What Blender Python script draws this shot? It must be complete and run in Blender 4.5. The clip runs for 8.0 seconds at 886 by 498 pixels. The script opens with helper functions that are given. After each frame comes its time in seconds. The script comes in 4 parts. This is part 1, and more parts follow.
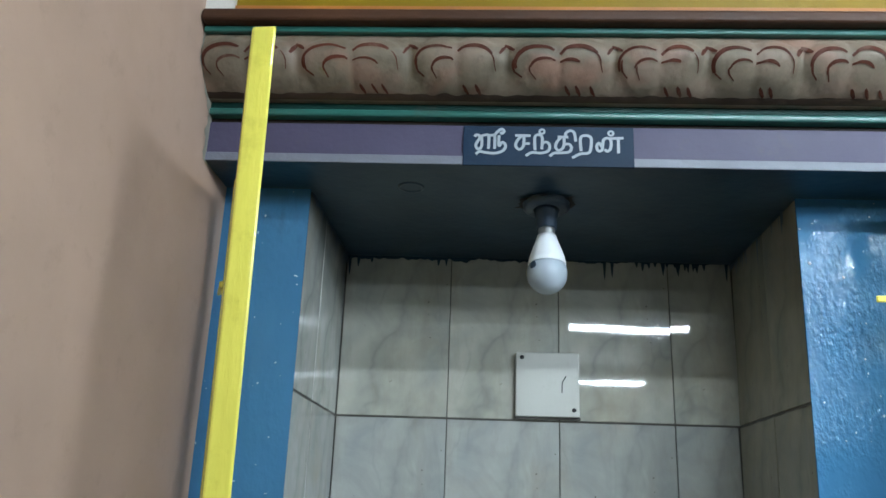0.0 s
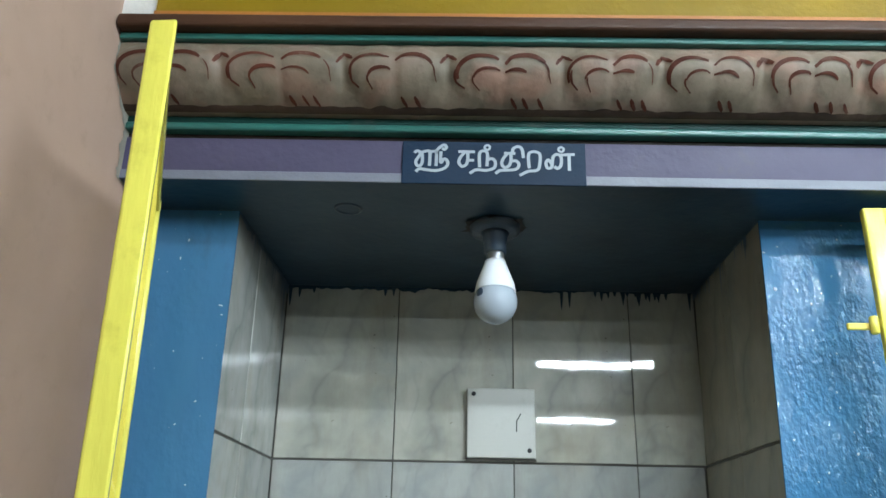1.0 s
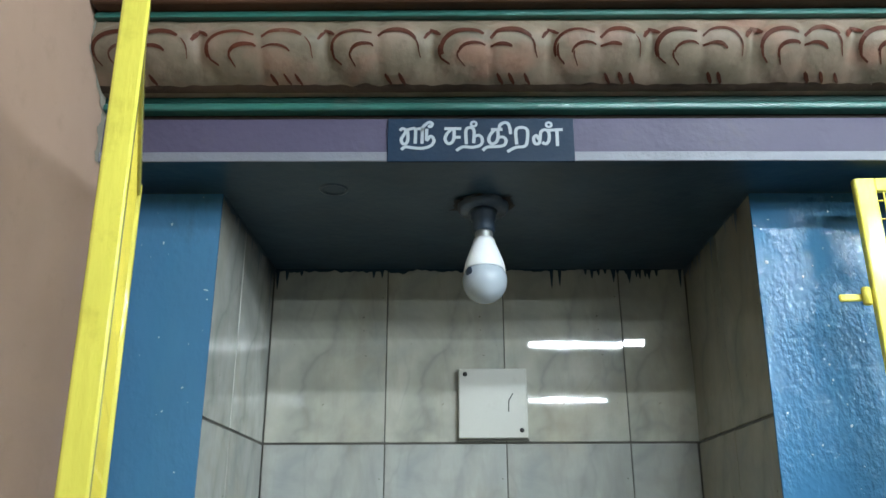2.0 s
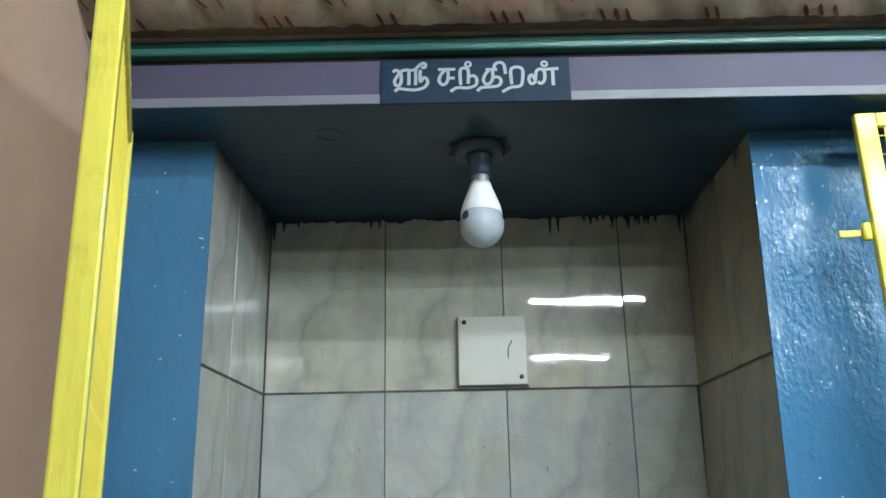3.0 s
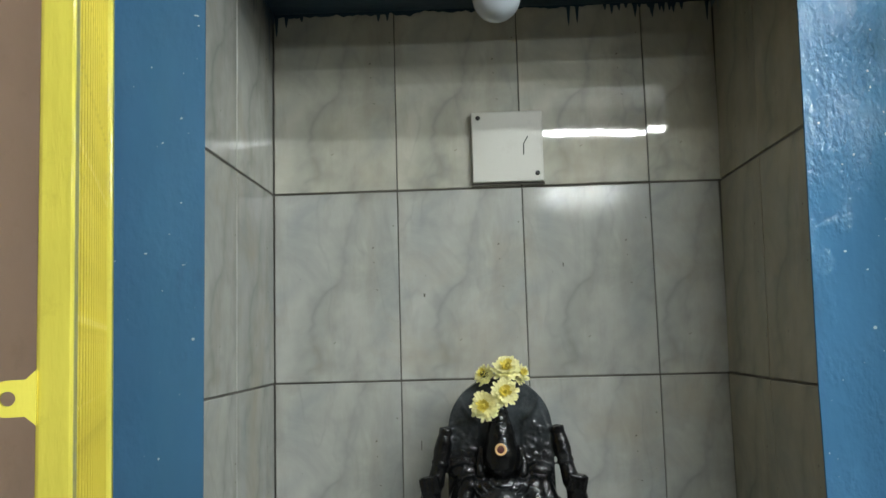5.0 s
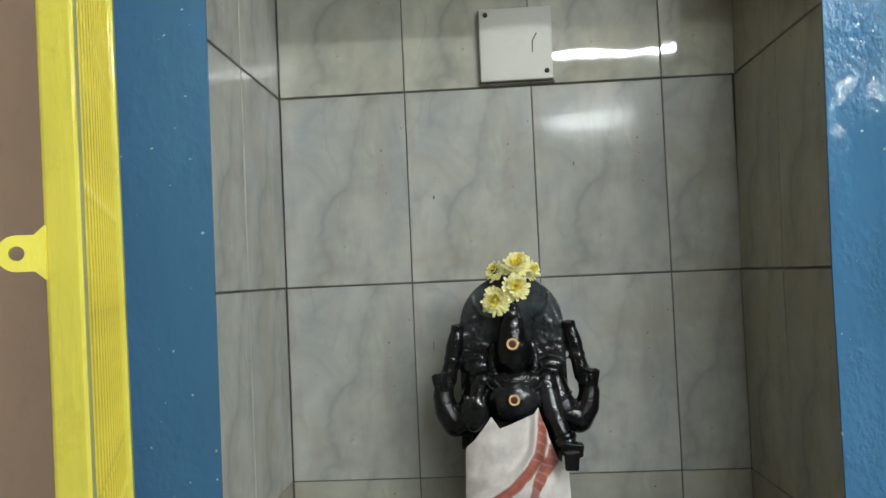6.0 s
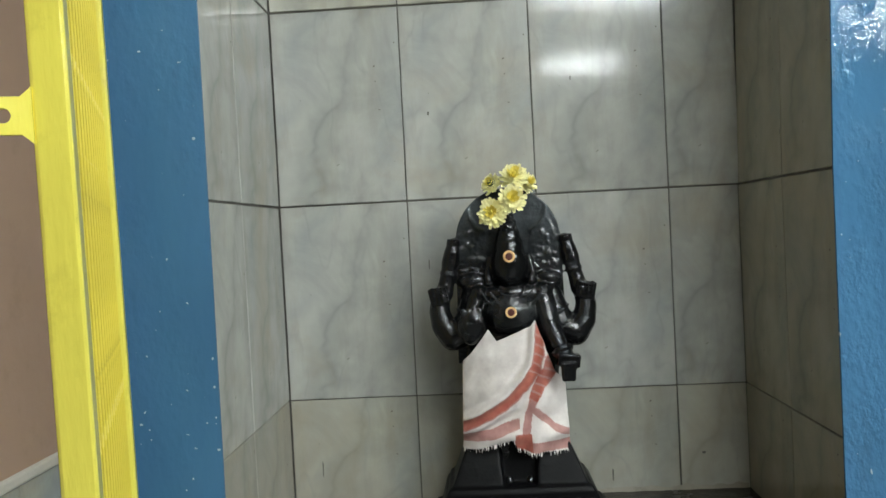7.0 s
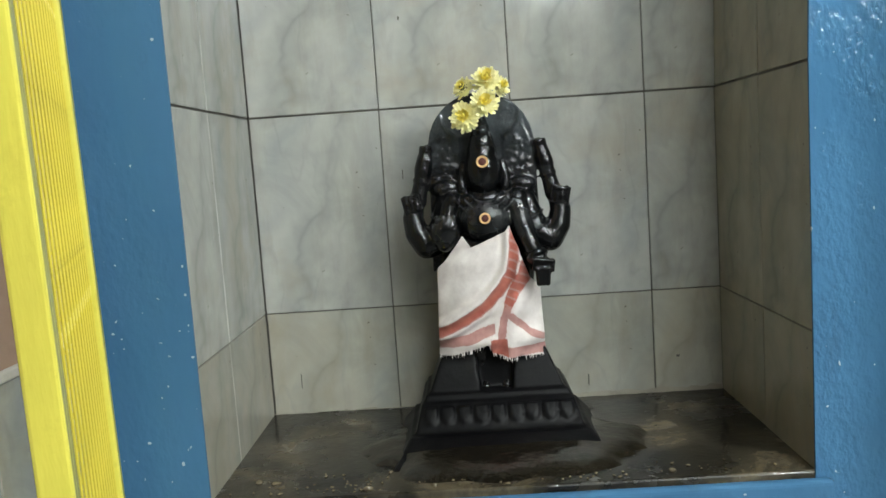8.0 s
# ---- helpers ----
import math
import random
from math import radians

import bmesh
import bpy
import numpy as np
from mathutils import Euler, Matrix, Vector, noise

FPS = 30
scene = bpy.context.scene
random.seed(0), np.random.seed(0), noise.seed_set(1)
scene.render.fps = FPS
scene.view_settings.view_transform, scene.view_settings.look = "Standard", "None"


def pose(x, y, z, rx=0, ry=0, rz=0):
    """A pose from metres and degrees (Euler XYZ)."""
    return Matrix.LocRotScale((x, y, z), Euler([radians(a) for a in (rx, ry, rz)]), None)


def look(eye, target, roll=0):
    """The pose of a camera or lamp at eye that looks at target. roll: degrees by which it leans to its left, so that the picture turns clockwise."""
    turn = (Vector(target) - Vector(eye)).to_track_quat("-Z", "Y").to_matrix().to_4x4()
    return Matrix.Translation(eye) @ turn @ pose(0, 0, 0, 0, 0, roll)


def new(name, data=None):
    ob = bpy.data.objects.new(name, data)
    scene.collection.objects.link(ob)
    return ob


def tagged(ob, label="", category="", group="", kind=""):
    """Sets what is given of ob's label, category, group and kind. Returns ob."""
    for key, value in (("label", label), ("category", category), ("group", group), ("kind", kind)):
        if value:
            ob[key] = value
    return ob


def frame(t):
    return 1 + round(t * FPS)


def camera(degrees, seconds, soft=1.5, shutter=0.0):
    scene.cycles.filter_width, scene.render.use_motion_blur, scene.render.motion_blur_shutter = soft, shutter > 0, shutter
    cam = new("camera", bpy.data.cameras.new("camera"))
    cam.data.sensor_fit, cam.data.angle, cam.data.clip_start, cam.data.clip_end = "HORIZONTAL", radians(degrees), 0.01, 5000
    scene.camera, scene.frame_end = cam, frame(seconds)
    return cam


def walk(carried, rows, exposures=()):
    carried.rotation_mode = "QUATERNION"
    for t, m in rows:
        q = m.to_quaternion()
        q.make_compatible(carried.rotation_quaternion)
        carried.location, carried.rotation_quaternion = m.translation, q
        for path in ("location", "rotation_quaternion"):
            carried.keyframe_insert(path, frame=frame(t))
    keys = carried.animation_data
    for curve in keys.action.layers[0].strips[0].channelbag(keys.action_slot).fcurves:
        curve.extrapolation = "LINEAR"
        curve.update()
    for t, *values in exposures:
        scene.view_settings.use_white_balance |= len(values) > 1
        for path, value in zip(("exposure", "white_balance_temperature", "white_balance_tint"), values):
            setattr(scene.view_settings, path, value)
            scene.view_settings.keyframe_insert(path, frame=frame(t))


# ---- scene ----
cam = camera(57.5, 8.0)
PATH = [
    (0, (0.281, -1.463, 1.447), (0.153, 0.437, 2.058), 2.1),
    (0.5, (0.307, -1.388, 1.456), (0.236, 0.498, 2.117), 1.9),
    (1, (0.32, -1.368, 1.462), (0.259, 0.504, 2.163), 1.3),
    (1.2, (0.318, -1.356, 1.469), (0.273, 0.517, 2.167), 1.3),
    (2.5, (0.325, -1.348, 1.453), (0.287, 0.551, 2.079), -0.8),
    (3, (0.327, -1.336, 1.441), (0.288, 0.578, 2.017), -1.0),
    (3.5, (0.326, -1.324, 1.425), (0.275, 0.612, 1.923), -1.2),
    (4, (0.328, -1.309, 1.404), (0.267, 0.649, 1.81), -1.5),
    (4.5, (0.323, -1.292, 1.385), (0.258, 0.682, 1.703), -1.5),
    (5.8, (0.323, -1.263, 1.319), (0.208, 0.731, 1.406), -2.1),
    (6, (0.321, -1.264, 1.307), (0.21, 0.732, 1.374), -2.5),
    (6.5, (0.315, -1.257, 1.279), (0.205, 0.74, 1.281), -2.7),
    (7, (0.31, -1.251, 1.251), (0.218, 0.747, 1.203), -2.9),
    (7.5, (0.317, -1.246, 1.225), (0.239, 0.749, 1.1), -3.2),
    (8, (0.32, -1.241, 1.216), (0.262, 0.746, 0.997), -3.9),
]
walk(cam, [(t, look(eye, target, roll)) for t, eye, target, roll in PATH], exposures=[(0.0, -0.10, 5800, 8), (1.0, 0.10, 5950, 8), (2.5, 0.08, 6150, 8), (3.5, 0.0, 6200, 8), (4.5, -0.16, 6680, 10), (6.5, -0.08, 6750, 10), (8.0, 0.25, 6780, 10)])


# ---- world and lights ----
world = bpy.data.worlds.new("hall_dusk")
world.use_nodes = True
world.node_tree.nodes["Background"].inputs[0].default_value = (0.6, 0.7, 0.8, 1)
world.node_tree.nodes["Background"].inputs[1].default_value = 0.02
scene.world = world
TUBE_GLOW = 215.0
HALL_Z = 2.56


# ---- materials ----
def shader(name, rough=0.5, metal=0.0, coat=0.0):
    m = bpy.data.materials.new(name)
    m.use_nodes = True
    b = m.node_tree.nodes["Principled BSDF"]
    b.inputs["Roughness"].default_value = rough
    b.inputs["Metallic"].default_value = metal
    b.inputs["Coat Weight"].default_value = coat
    b.inputs["Coat Roughness"].default_value = 0.08
    return m, m.node_tree.nodes, m.node_tree.links, b


def coords(n, l, scale=(1, 1, 1), kind="Object", turn=(0, 0, 0)):
    c = n.new("ShaderNodeTexCoord")
    p = n.new("ShaderNodeMapping")
    p.inputs["Scale"].default_value = scale
    p.inputs["Rotation"].default_value = turn
    l.new(c.outputs[kind], p.inputs["Vector"])
    return p.outputs["Vector"]


def fuzz(n, l, vec, scale, detail=4.0, rough=0.55, warp=0.0):
    t = n.new("ShaderNodeTexNoise")
    t.inputs["Scale"].default_value = scale
    t.inputs["Detail"].default_value = detail
    t.inputs["Roughness"].default_value = rough
    t.inputs["Distortion"].default_value = warp
    l.new(vec, t.inputs["Vector"])
    return t.outputs["Fac"]


def ramp(n, l, fac, stops):
    r = n.new("ShaderNodeValToRGB")
    while len(r.color_ramp.elements) < len(stops):
        r.color_ramp.elements.new(0.5)
    for e, (p, c) in zip(r.color_ramp.elements, stops):
        e.position = p
        e.color = (*c, 1) if len(c) == 3 else c
    l.new(fac, r.inputs["Fac"])
    return r.outputs["Color"]


def mix(n, l, fac, a, b, how="MIX"):
    x = n.new("ShaderNodeMix")
    x.data_type = "RGBA"
    x.blend_type = how
    for value, socket in ((fac, x.inputs[0]), (a, x.inputs[6]), (b, x.inputs[7])):
        if isinstance(value, (int, float)):
            socket.default_value = value
        elif isinstance(value, tuple):
            socket.default_value = (*value, 1)
        else:
            l.new(value, socket)
    return x.outputs[2]


def bump(n, l, b, fac, strength, distance, after=None):
    x = n.new("ShaderNodeBump")
    x.inputs["Strength"].default_value = strength
    x.inputs["Distance"].default_value = distance
    l.new(fac, x.inputs["Height"])
    if after is not None:
        l.new(after, x.inputs["Normal"])
    l.new(x.outputs["Normal"], b.inputs["Normal"])
    return x.outputs["Normal"]


def paint(name, colour, rough=0.35, spread=0.25, dirt=(0.08, 0.07, 0.06), dirt_amount=0.35, relief=0.35, fine=90.0, stretch=(1, 1, 1), coat=0.0, depth=0.002, rough_to=None, gloss=0.5):
    """Brushed or rolled paint: tone drift, dirt specks, brush relief."""
    m, n, l, b = shader(name, rough, 0, coat)
    b.inputs["Specular IOR Level"].default_value = gloss
    v = coords(n, l)
    big = fuzz(n, l, v, 5.0, 5)
    lo, hi = tuple(c * (1 - spread) for c in colour), tuple(min(1, c * (1 + spread)) for c in colour)
    base = ramp(n, l, big, [(0.3, lo), (0.7, hi)])
    spots = ramp(n, l, fuzz(n, l, v, 23.0, 7, 0.7), [(0.56, (0, 0, 0)), (0.8, (dirt_amount,) * 3)])
    l.new(mix(n, l, spots, base, dirt), b.inputs["Base Color"])
    vs = coords(n, l, stretch)
    rr = n.new("ShaderNodeMapRange")
    rr.inputs[3].default_value, rr.inputs[4].default_value = rough * 0.75, rough_to or min(1, rough * 1.35)
    l.new(fuzz(n, l, vs, 12.0, 4), rr.inputs[0])
    l.new(rr.outputs[0], b.inputs["Roughness"])
    n1 = bump(n, l, b, fuzz(n, l, vs, fine, 3, 0.6), relief, depth)
    bump(n, l, b, fuzz(n, l, vs, fine * 0.23, 3), relief * 0.8, depth * 3, n1)
    return m


def glow(name, colour, power):
    m, n, l, b = shader(name, 0.4)
    b.inputs["Base Color"].default_value = (*colour, 1)
    b.inputs["Emission Color"].default_value = (*colour, 1)
    b.inputs["Emission Strength"].default_value = power
    return m


def marble_tile(name="glazed_tile", film=(1.0, 1.0, 1.0), soil=0.5, gloss=(0.08, 0.16)):
    m, n, l, b = shader(name, 0.09, 0, 0.0)
    v = coords(n, l)
    cloud = fuzz(n, l, v, 7.0, 5, 0.6, 0.6)
    base = ramp(n, l, cloud, [(0.3, (0.335, 0.34, 0.325)), (0.52, (0.45, 0.45, 0.42)), (0.72, (0.52, 0.515, 0.475))])
    # one wavering vein and a paler companion, the same print on every tile
    sep = n.new("ShaderNodeSeparateXYZ")
    l.new(v, sep.inputs[0])

    def calc(how, a, b):
        q = n.new("ShaderNodeMath")
        q.operation = how
        for value, socket in ((a, q.inputs[0]), (b, q.inputs[1])):
            if isinstance(value, (int, float)):
                socket.default_value = value
            else:
                l.new(value, socket)
        return q.outputs[0]

    sway = calc("MULTIPLY", calc("SUBTRACT", fuzz(n, l, coords(n, l, (1, 1, 1.6)), 6.0, 3, 0.5), 0.5), 0.17)
    across = calc("ADD", calc("ADD", sep.outputs["X"], calc("MULTIPLY", sep.outputs["Z"], -0.22)), calc("ADD", sway, 0.5))
    thin = ramp(n, l, across, [(0.462, (0, 0, 0)), (0.492, (0.34, 0.34, 0.34)), (0.500, (0.62, 0.62, 0.62)), (0.507, (0.40, 0.40, 0.40)), (0.545, (0, 0, 0))])
    pale = ramp(n, l, across, [(0.39, (0, 0, 0)), (0.425, (0.36, 0.36, 0.36)), (0.455, (0, 0, 0)), (0.545, (0, 0, 0)), (0.590, (0.42, 0.42, 0.42)), (0.64, (0, 0, 0))])
    fade = ramp(n, l, fuzz(n, l, v, 13.0, 3), [(0.36, (0.15, 0.15, 0.15)), (0.58, (1, 1, 1))])
    base = mix(n, l, mix(n, l, 1.0, pale, fade, "MULTIPLY"), base, (0.25, 0.285, 0.30))
    base = mix(n, l, mix(n, l, 1.0, thin, fade, "MULTIPLY"), base, (0.20, 0.215, 0.21))
    # soot and oil film, world-sized; the film tint carries wall shade as well
    w = coords(n, l, (1, 1, 1), "Object")
    info = n.new("ShaderNodeObjectInfo")
    tone = n.new("ShaderNodeMapRange")
    tone.inputs[3].default_value, tone.inputs[4].default_value = 0.90, 1.06
    l.new(info.outputs["Random"], tone.inputs[0])
    hsv = n.new("ShaderNodeHueSaturation")
    l.new(tone.outputs[0], hsv.inputs["Value"])
    l.new(base, hsv.inputs["Color"])
    grime = ramp(n, l, fuzz(n, l, coords(n, l, (14, 14, 3)), 2.0, 5, 0.65), [(0.5, (0, 0, 0)), (0.85, (0.4, 0.4, 0.4))])
    base = mix(n, l, grime, hsv.outputs["Color"], (0.22, 0.19, 0.15))
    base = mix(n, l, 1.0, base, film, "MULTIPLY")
    place = n.new("ShaderNodeNewGeometry")
    stain = ramp(n, l, fuzz(n, l, place.outputs["Position"], 4.2, 6, 0.62, 0.4), [(0.66 - 0.32 * soil, (0, 0, 0)), (0.72, (0.35 + 0.4 * soil,) * 3)])
    base = mix(n, l, stain, base, (0.33, 0.275, 0.19))
    shift = n.new("ShaderNodeVectorMath")
    shift.operation = "ADD"
    l.new(coords(n, l, (1.5, 1.5, 0.7), turn=(0, radians(-20), 0)), shift.inputs[0])
    l.new(calc("MULTIPLY", info.outputs["Random"], 5.0), shift.inputs[1])
    ridge = fuzz(n, l, shift.outputs[0], 6.5, 3, 0.5, 0.5)
    fine = ramp(n, l, ridge, [(0.470, (0, 0, 0)), (0.497, (0.24, 0.24, 0.24)), (0.524, (0, 0, 0))])
    base = mix(n, l, mix(n, l, 1.0, fine, fade, "MULTIPLY"), base, (0.22, 0.23, 0.22))
    flecks = ramp(n, l, fuzz(n, l, w, 95.0, 2, 0.4), [(0.765, (0, 0, 0)), (0.79, (0.8, 0.8, 0.8))])
    l.new(mix(n, l, flecks, base, (0.12, 0.10, 0.08)), b.inputs["Base Color"])
    smear = n.new("ShaderNodeMapRange")
    smear.inputs[1].default_value, smear.inputs[2].default_value = 0.35, 0.75
    smear.inputs[3].default_value, smear.inputs[4].default_value = gloss
    l.new(fuzz(n, l, coords(n, l, (9, 9, 2)), 2.4, 4), smear.inputs[0])
    l.new(smear.outputs[0], b.inputs["Roughness"])
    bump(n, l, b, fuzz(n, l, v, 22.0, 2), 0.09, 0.0010)
    return m


def wet_stone():
    m, n, l, b = shader("sooty_wet_slab", 0.3)
    v = coords(n, l)
    patch = fuzz(n, l, v, 9.0, 7, 0.62, 0.5)
    base = ramp(n, l, patch, [(0.36, (0.005, 0.0045, 0.004)), (0.47, (0.019, 0.016, 0.011)), (0.56, (0.046, 0.038, 0.025)), (0.70, (0.14, 0.11, 0.07))])
    l.new(base, b.inputs["Base Color"])
    r = n.new("ShaderNodeMapRange")
    r.inputs[1].default_value, r.inputs[2].default_value = 0.4, 0.62
    r.inputs[3].default_value, r.inputs[4].default_value = 0.04, 0.34
    l.new(fuzz(n, l, v, 14.0, 5), r.inputs[0])
    l.new(r.outputs[0], b.inputs["Roughness"])
    n1 = bump(n, l, b, fuzz(n, l, v, 90.0, 3), 0.25, 0.002)
    bump(n, l, b, fuzz(n, l, v, 17.0, 4), 0.35, 0.006, n1)
    return m


def black_stone():
    """Oiled figure, with dry grey dust left on the slab behind it."""
    m, n, l, b = shader("oiled_black_granite", 0.2)
    v = coords(n, l)
    base = ramp(n, l, fuzz(n, l, v, 12.0, 6, 0.6), [(0.42, (0.0025, 0.0025, 0.003)), (0.55, (0.005, 0.0055, 0.006)), (0.70, (0.020, 0.022, 0.024))])
    sep = n.new("ShaderNodeSeparateXYZ")
    l.new(v, sep.inputs[0])
    dry = n.new("ShaderNodeMapRange")
    dry.inputs[1].default_value, dry.inputs[2].default_value = -0.1195, -0.1135
    dry.inputs[3].default_value, dry.inputs[4].default_value = 0.0, 0.85
    l.new(sep.outputs["Y"], dry.inputs[0])
    high = n.new("ShaderNodeMapRange")
    high.inputs[1].default_value, high.inputs[2].default_value = 1.195, 1.26
    l.new(sep.outputs["Z"], high.inputs[0])
    dust = mix(n, l, 1.0, mix(n, l, 1.0, dry.outputs[0], high.outputs[0], "MULTIPLY"), ramp(n, l, fuzz(n, l, v, 28.0, 5, 0.65), [(0.30, (0.25, 0.25, 0.25)), (0.60, (1, 1, 1))]), "MULTIPLY")
    l.new(mix(n, l, dust, base, (0.072, 0.083, 0.090)), b.inputs["Base Color"])
    r = n.new("ShaderNodeMapRange")
    r.inputs[1].default_value, r.inputs[2].default_value = 0.40, 0.66
    r.inputs[3].default_value, r.inputs[4].default_value = 0.035, 0.15
    l.new(fuzz(n, l, v, 22.0, 5), r.inputs[0])
    l.new(r.outputs[0], b.inputs["Roughness"])
    b.inputs["Specular IOR Level"].default_value = 0.36
    n1 = bump(n, l, b, fuzz(n, l, v, 260.0, 3), 0.3, 0.0014)
    bump(n, l, b, fuzz(n, l, v, 75.0, 3), 0.5, 0.003, n1)
    return m


def cloth_mat(name, colour, dark):
    m, n, l, b = shader(name, 0.85)
    v = coords(n, l)
    base = ramp(n, l, fuzz(n, l, v, 45.0, 6, 0.65), [(0.35, dark), (0.65, colour)])
    l.new(base, b.inputs["Base Color"])
    b.inputs["Sheen Weight"].default_value = 0.15
    wave = n.new("ShaderNodeTexWave")
    wave.inputs["Scale"].default_value = 420.0
    l.new(v, wave.inputs["Vector"])
    n1 = bump(n, l, b, wave.outputs["Fac"], 0.25, 0.0006)
    bump(n, l, b, fuzz(n, l, v, 150.0, 4), 0.4, 0.0015, n1)
    return m


def brushed_blue(name, ripples, depth):
    """Thick glossy enamel: smooth fields, patches of brush ripples, runs and pale specks."""
    m, n, l, b = shader(name, 0.18)
    b.inputs["Specular IOR Level"].default_value = 0.23
    v = coords(n, l)
    base = ramp(n, l, fuzz(n, l, coords(n, l, (1, 1, 0.35)), 6.0, 5), [(0.3, (0.045, 0.135, 0.25)), (0.7, (0.062, 0.175, 0.31))])
    specks = ramp(n, l, fuzz(n, l, v, 130.0, 1, 0.3), [(0.77, (0, 0, 0)), (0.80, (0.85, 0.85, 0.85))])
    base = mix(n, l, specks, base, (0.45, 0.52, 0.58))
    wear = ramp(n, l, fuzz(n, l, coords(n, l, (1, 1, 0.3)), 17.0, 6, 0.7), [(0.60, (0, 0, 0)), (0.78, (0.45, 0.45, 0.45))])
    l.new(mix(n, l, wear, base, (0.035, 0.075, 0.12)), b.inputs["Base Color"])
    rr = n.new("ShaderNodeMapRange")
    rr.inputs[3].default_value, rr.inputs[4].default_value = 0.03, 0.075
    l.new(fuzz(n, l, v, 9.0, 4), rr.inputs[0])
    l.new(rr.outputs[0], b.inputs["Roughness"])
    mask = ramp(n, l, fuzz(n, l, coords(n, l, (1, 1, 0.6)), 13.0, 4), [(0.42, (0.10, 0.10, 0.10)), (0.60, (1, 1, 1))])
    ripple = mix(n, l, 1.0, fuzz(n, l, coords(n, l, (1, 1, 0.65)), ripples, 2.0, 0.5), mask, "MULTIPLY")
    n1 = bump(n, l, b, ripple, 1.0, depth)
    n2 = bump(n, l, b, fuzz(n, l, coords(n, l, (1, 1, 0.3)), 34.0, 3), 0.25, 0.003, n1)
    bump(n, l, b, specks, 0.5, 0.001, n2)
    return m


def gilded_plaster():
    """Old gold paint over plaster: pink and ochre drifts, dark brush marks, dust."""
    m, n, l, b = shader("antique_gold_paint", 0.55)
    b.inputs["Specular IOR Level"].default_value = 0.3
    v = coords(n, l)
    base = ramp(n, l, fuzz(n, l, v, 14.0, 4, 0.6), [(0.32, (0.105, 0.087, 0.060)), (0.5, (0.158, 0.124, 0.087)), (0.66, (0.195, 0.140, 0.104))])
    pink = ramp(n, l, fuzz(n, l, coords(n, l, (1, 1, 1.5)), 11.0, 3, 0.5), [(0.52, (0, 0, 0)), (0.66, (0.55, 0.55, 0.55))])
    base = mix(n, l, pink, base, (0.27, 0.135, 0.095))
    streak = ramp(n, l, fuzz(n, l, coords(n, l, (1, 1, 0.35), turn=(0, radians(25), 0)), 60.0, 5, 0.65), [(0.52, (0, 0, 0)), (0.74, (0.5, 0.5, 0.5))])
    base = mix(n, l, streak, base, (0.09, 0.06, 0.04))
    l.new(base, b.inputs["Base Color"])
    n1 = bump(n, l, b, fuzz(n, l, v, 70.0, 4), 0.45, 0.002)
    bump(n, l, b, fuzz(n, l, v, 19.0, 3), 0.4, 0.005, n1)
    return m


# Film levels also step down from the top row, as the light does.
TILE = marble_tile(film=(0.95, 0.95, 0.94))
# Oil-smoke tint, darkened further for the shade on the right niche wall.
TILE_SOOTY_SHADED = marble_tile("smoked_and_shaded_tile", (0.76, 0.725, 0.62), 0.8)
# Splash stain, darkened further because light falls off towards the floor.
TILE_SPLASHED_DIM = marble_tile("splash_stained_dim_tile", (0.86, 0.85, 0.80), 0.8)
TILE_OILED = marble_tile("oil_yellowed_tile", (1.05, 1.02, 0.93), 0.5, (0.015, 0.05))
GROUT = paint("dark_grout", (0.105, 0.098, 0.085), 0.9, 0.4, relief=0.6)
BLUE = brushed_blue("blue_enamel", 120.0, 0.0012)
BLUE_RIPPLED = brushed_blue("blue_rippled_enamel", 150.0, 0.0036)
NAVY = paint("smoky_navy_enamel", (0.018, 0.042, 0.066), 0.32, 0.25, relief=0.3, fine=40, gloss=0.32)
YELLOW = paint("yellow_enamel", (0.83, 0.725, 0.115), 0.14, 0.10, dirt=(0.45, 0.34, 0.04), dirt_amount=0.4, relief=0.6, fine=120.0, stretch=(1, 1, 0.2), depth=0.0012)
WIRE_YELLOW = paint("yellow_wire_paint", (0.74, 0.60, 0.07), 0.25, 0.2, dirt=(0.20, 0.14, 0.02), dirt_amount=0.7)
FASCIA_YELLOW = paint("yellow_wall_paint", (0.20, 0.125, 0.004), 0.45, 0.12, dirt=(0.3, 0.2, 0.02), gloss=0.2)
ORANGE = paint("orange_line_paint", (0.33, 0.12, 0.02), 0.5, 0.2)
BROWN = paint("dark_brown_paint", (0.06, 0.027, 0.014), 0.45, 0.3, gloss=0.2)
TEAL = paint("teal_enamel", (0.024, 0.105, 0.085), 0.3, 0.2, relief=0.5, fine=60)
PURPLE = paint("mauve_paint", (0.062, 0.053, 0.093), 0.5, 0.12, relief=0.3, gloss=0.3)
WHITE_LINE = paint("greyed_white_paint", (0.145, 0.15, 0.18), 0.45, 0.15, relief=0.5)
BRONZE = gilded_plaster()
TEAL_DARK = paint("dark_green_band", (0.0055, 0.026, 0.021), 0.5, 0.3, relief=0.4, gloss=0.12)
# Brown that paints the shade under the moulding's belly.
FOOT_SHADE = paint("brown_wash", (0.055, 0.034, 0.023), 0.55, 0.45, dirt=(0.12, 0.085, 0.055), dirt_amount=0.5, gloss=0.2)
# Near-black brown: painted shade in the cornice groove, and the lamp's paint blot.
SHADE_AND_BLOT = paint("shade_and_blot_brown", (0.022, 0.014, 0.011), 0.5, 0.4, gloss=0.2)
MAROON = paint("maroon_line_paint", (0.078, 0.024, 0.014), 0.5, 0.35, dirt=(0.16, 0.11, 0.08), dirt_amount=0.8, gloss=0.12)
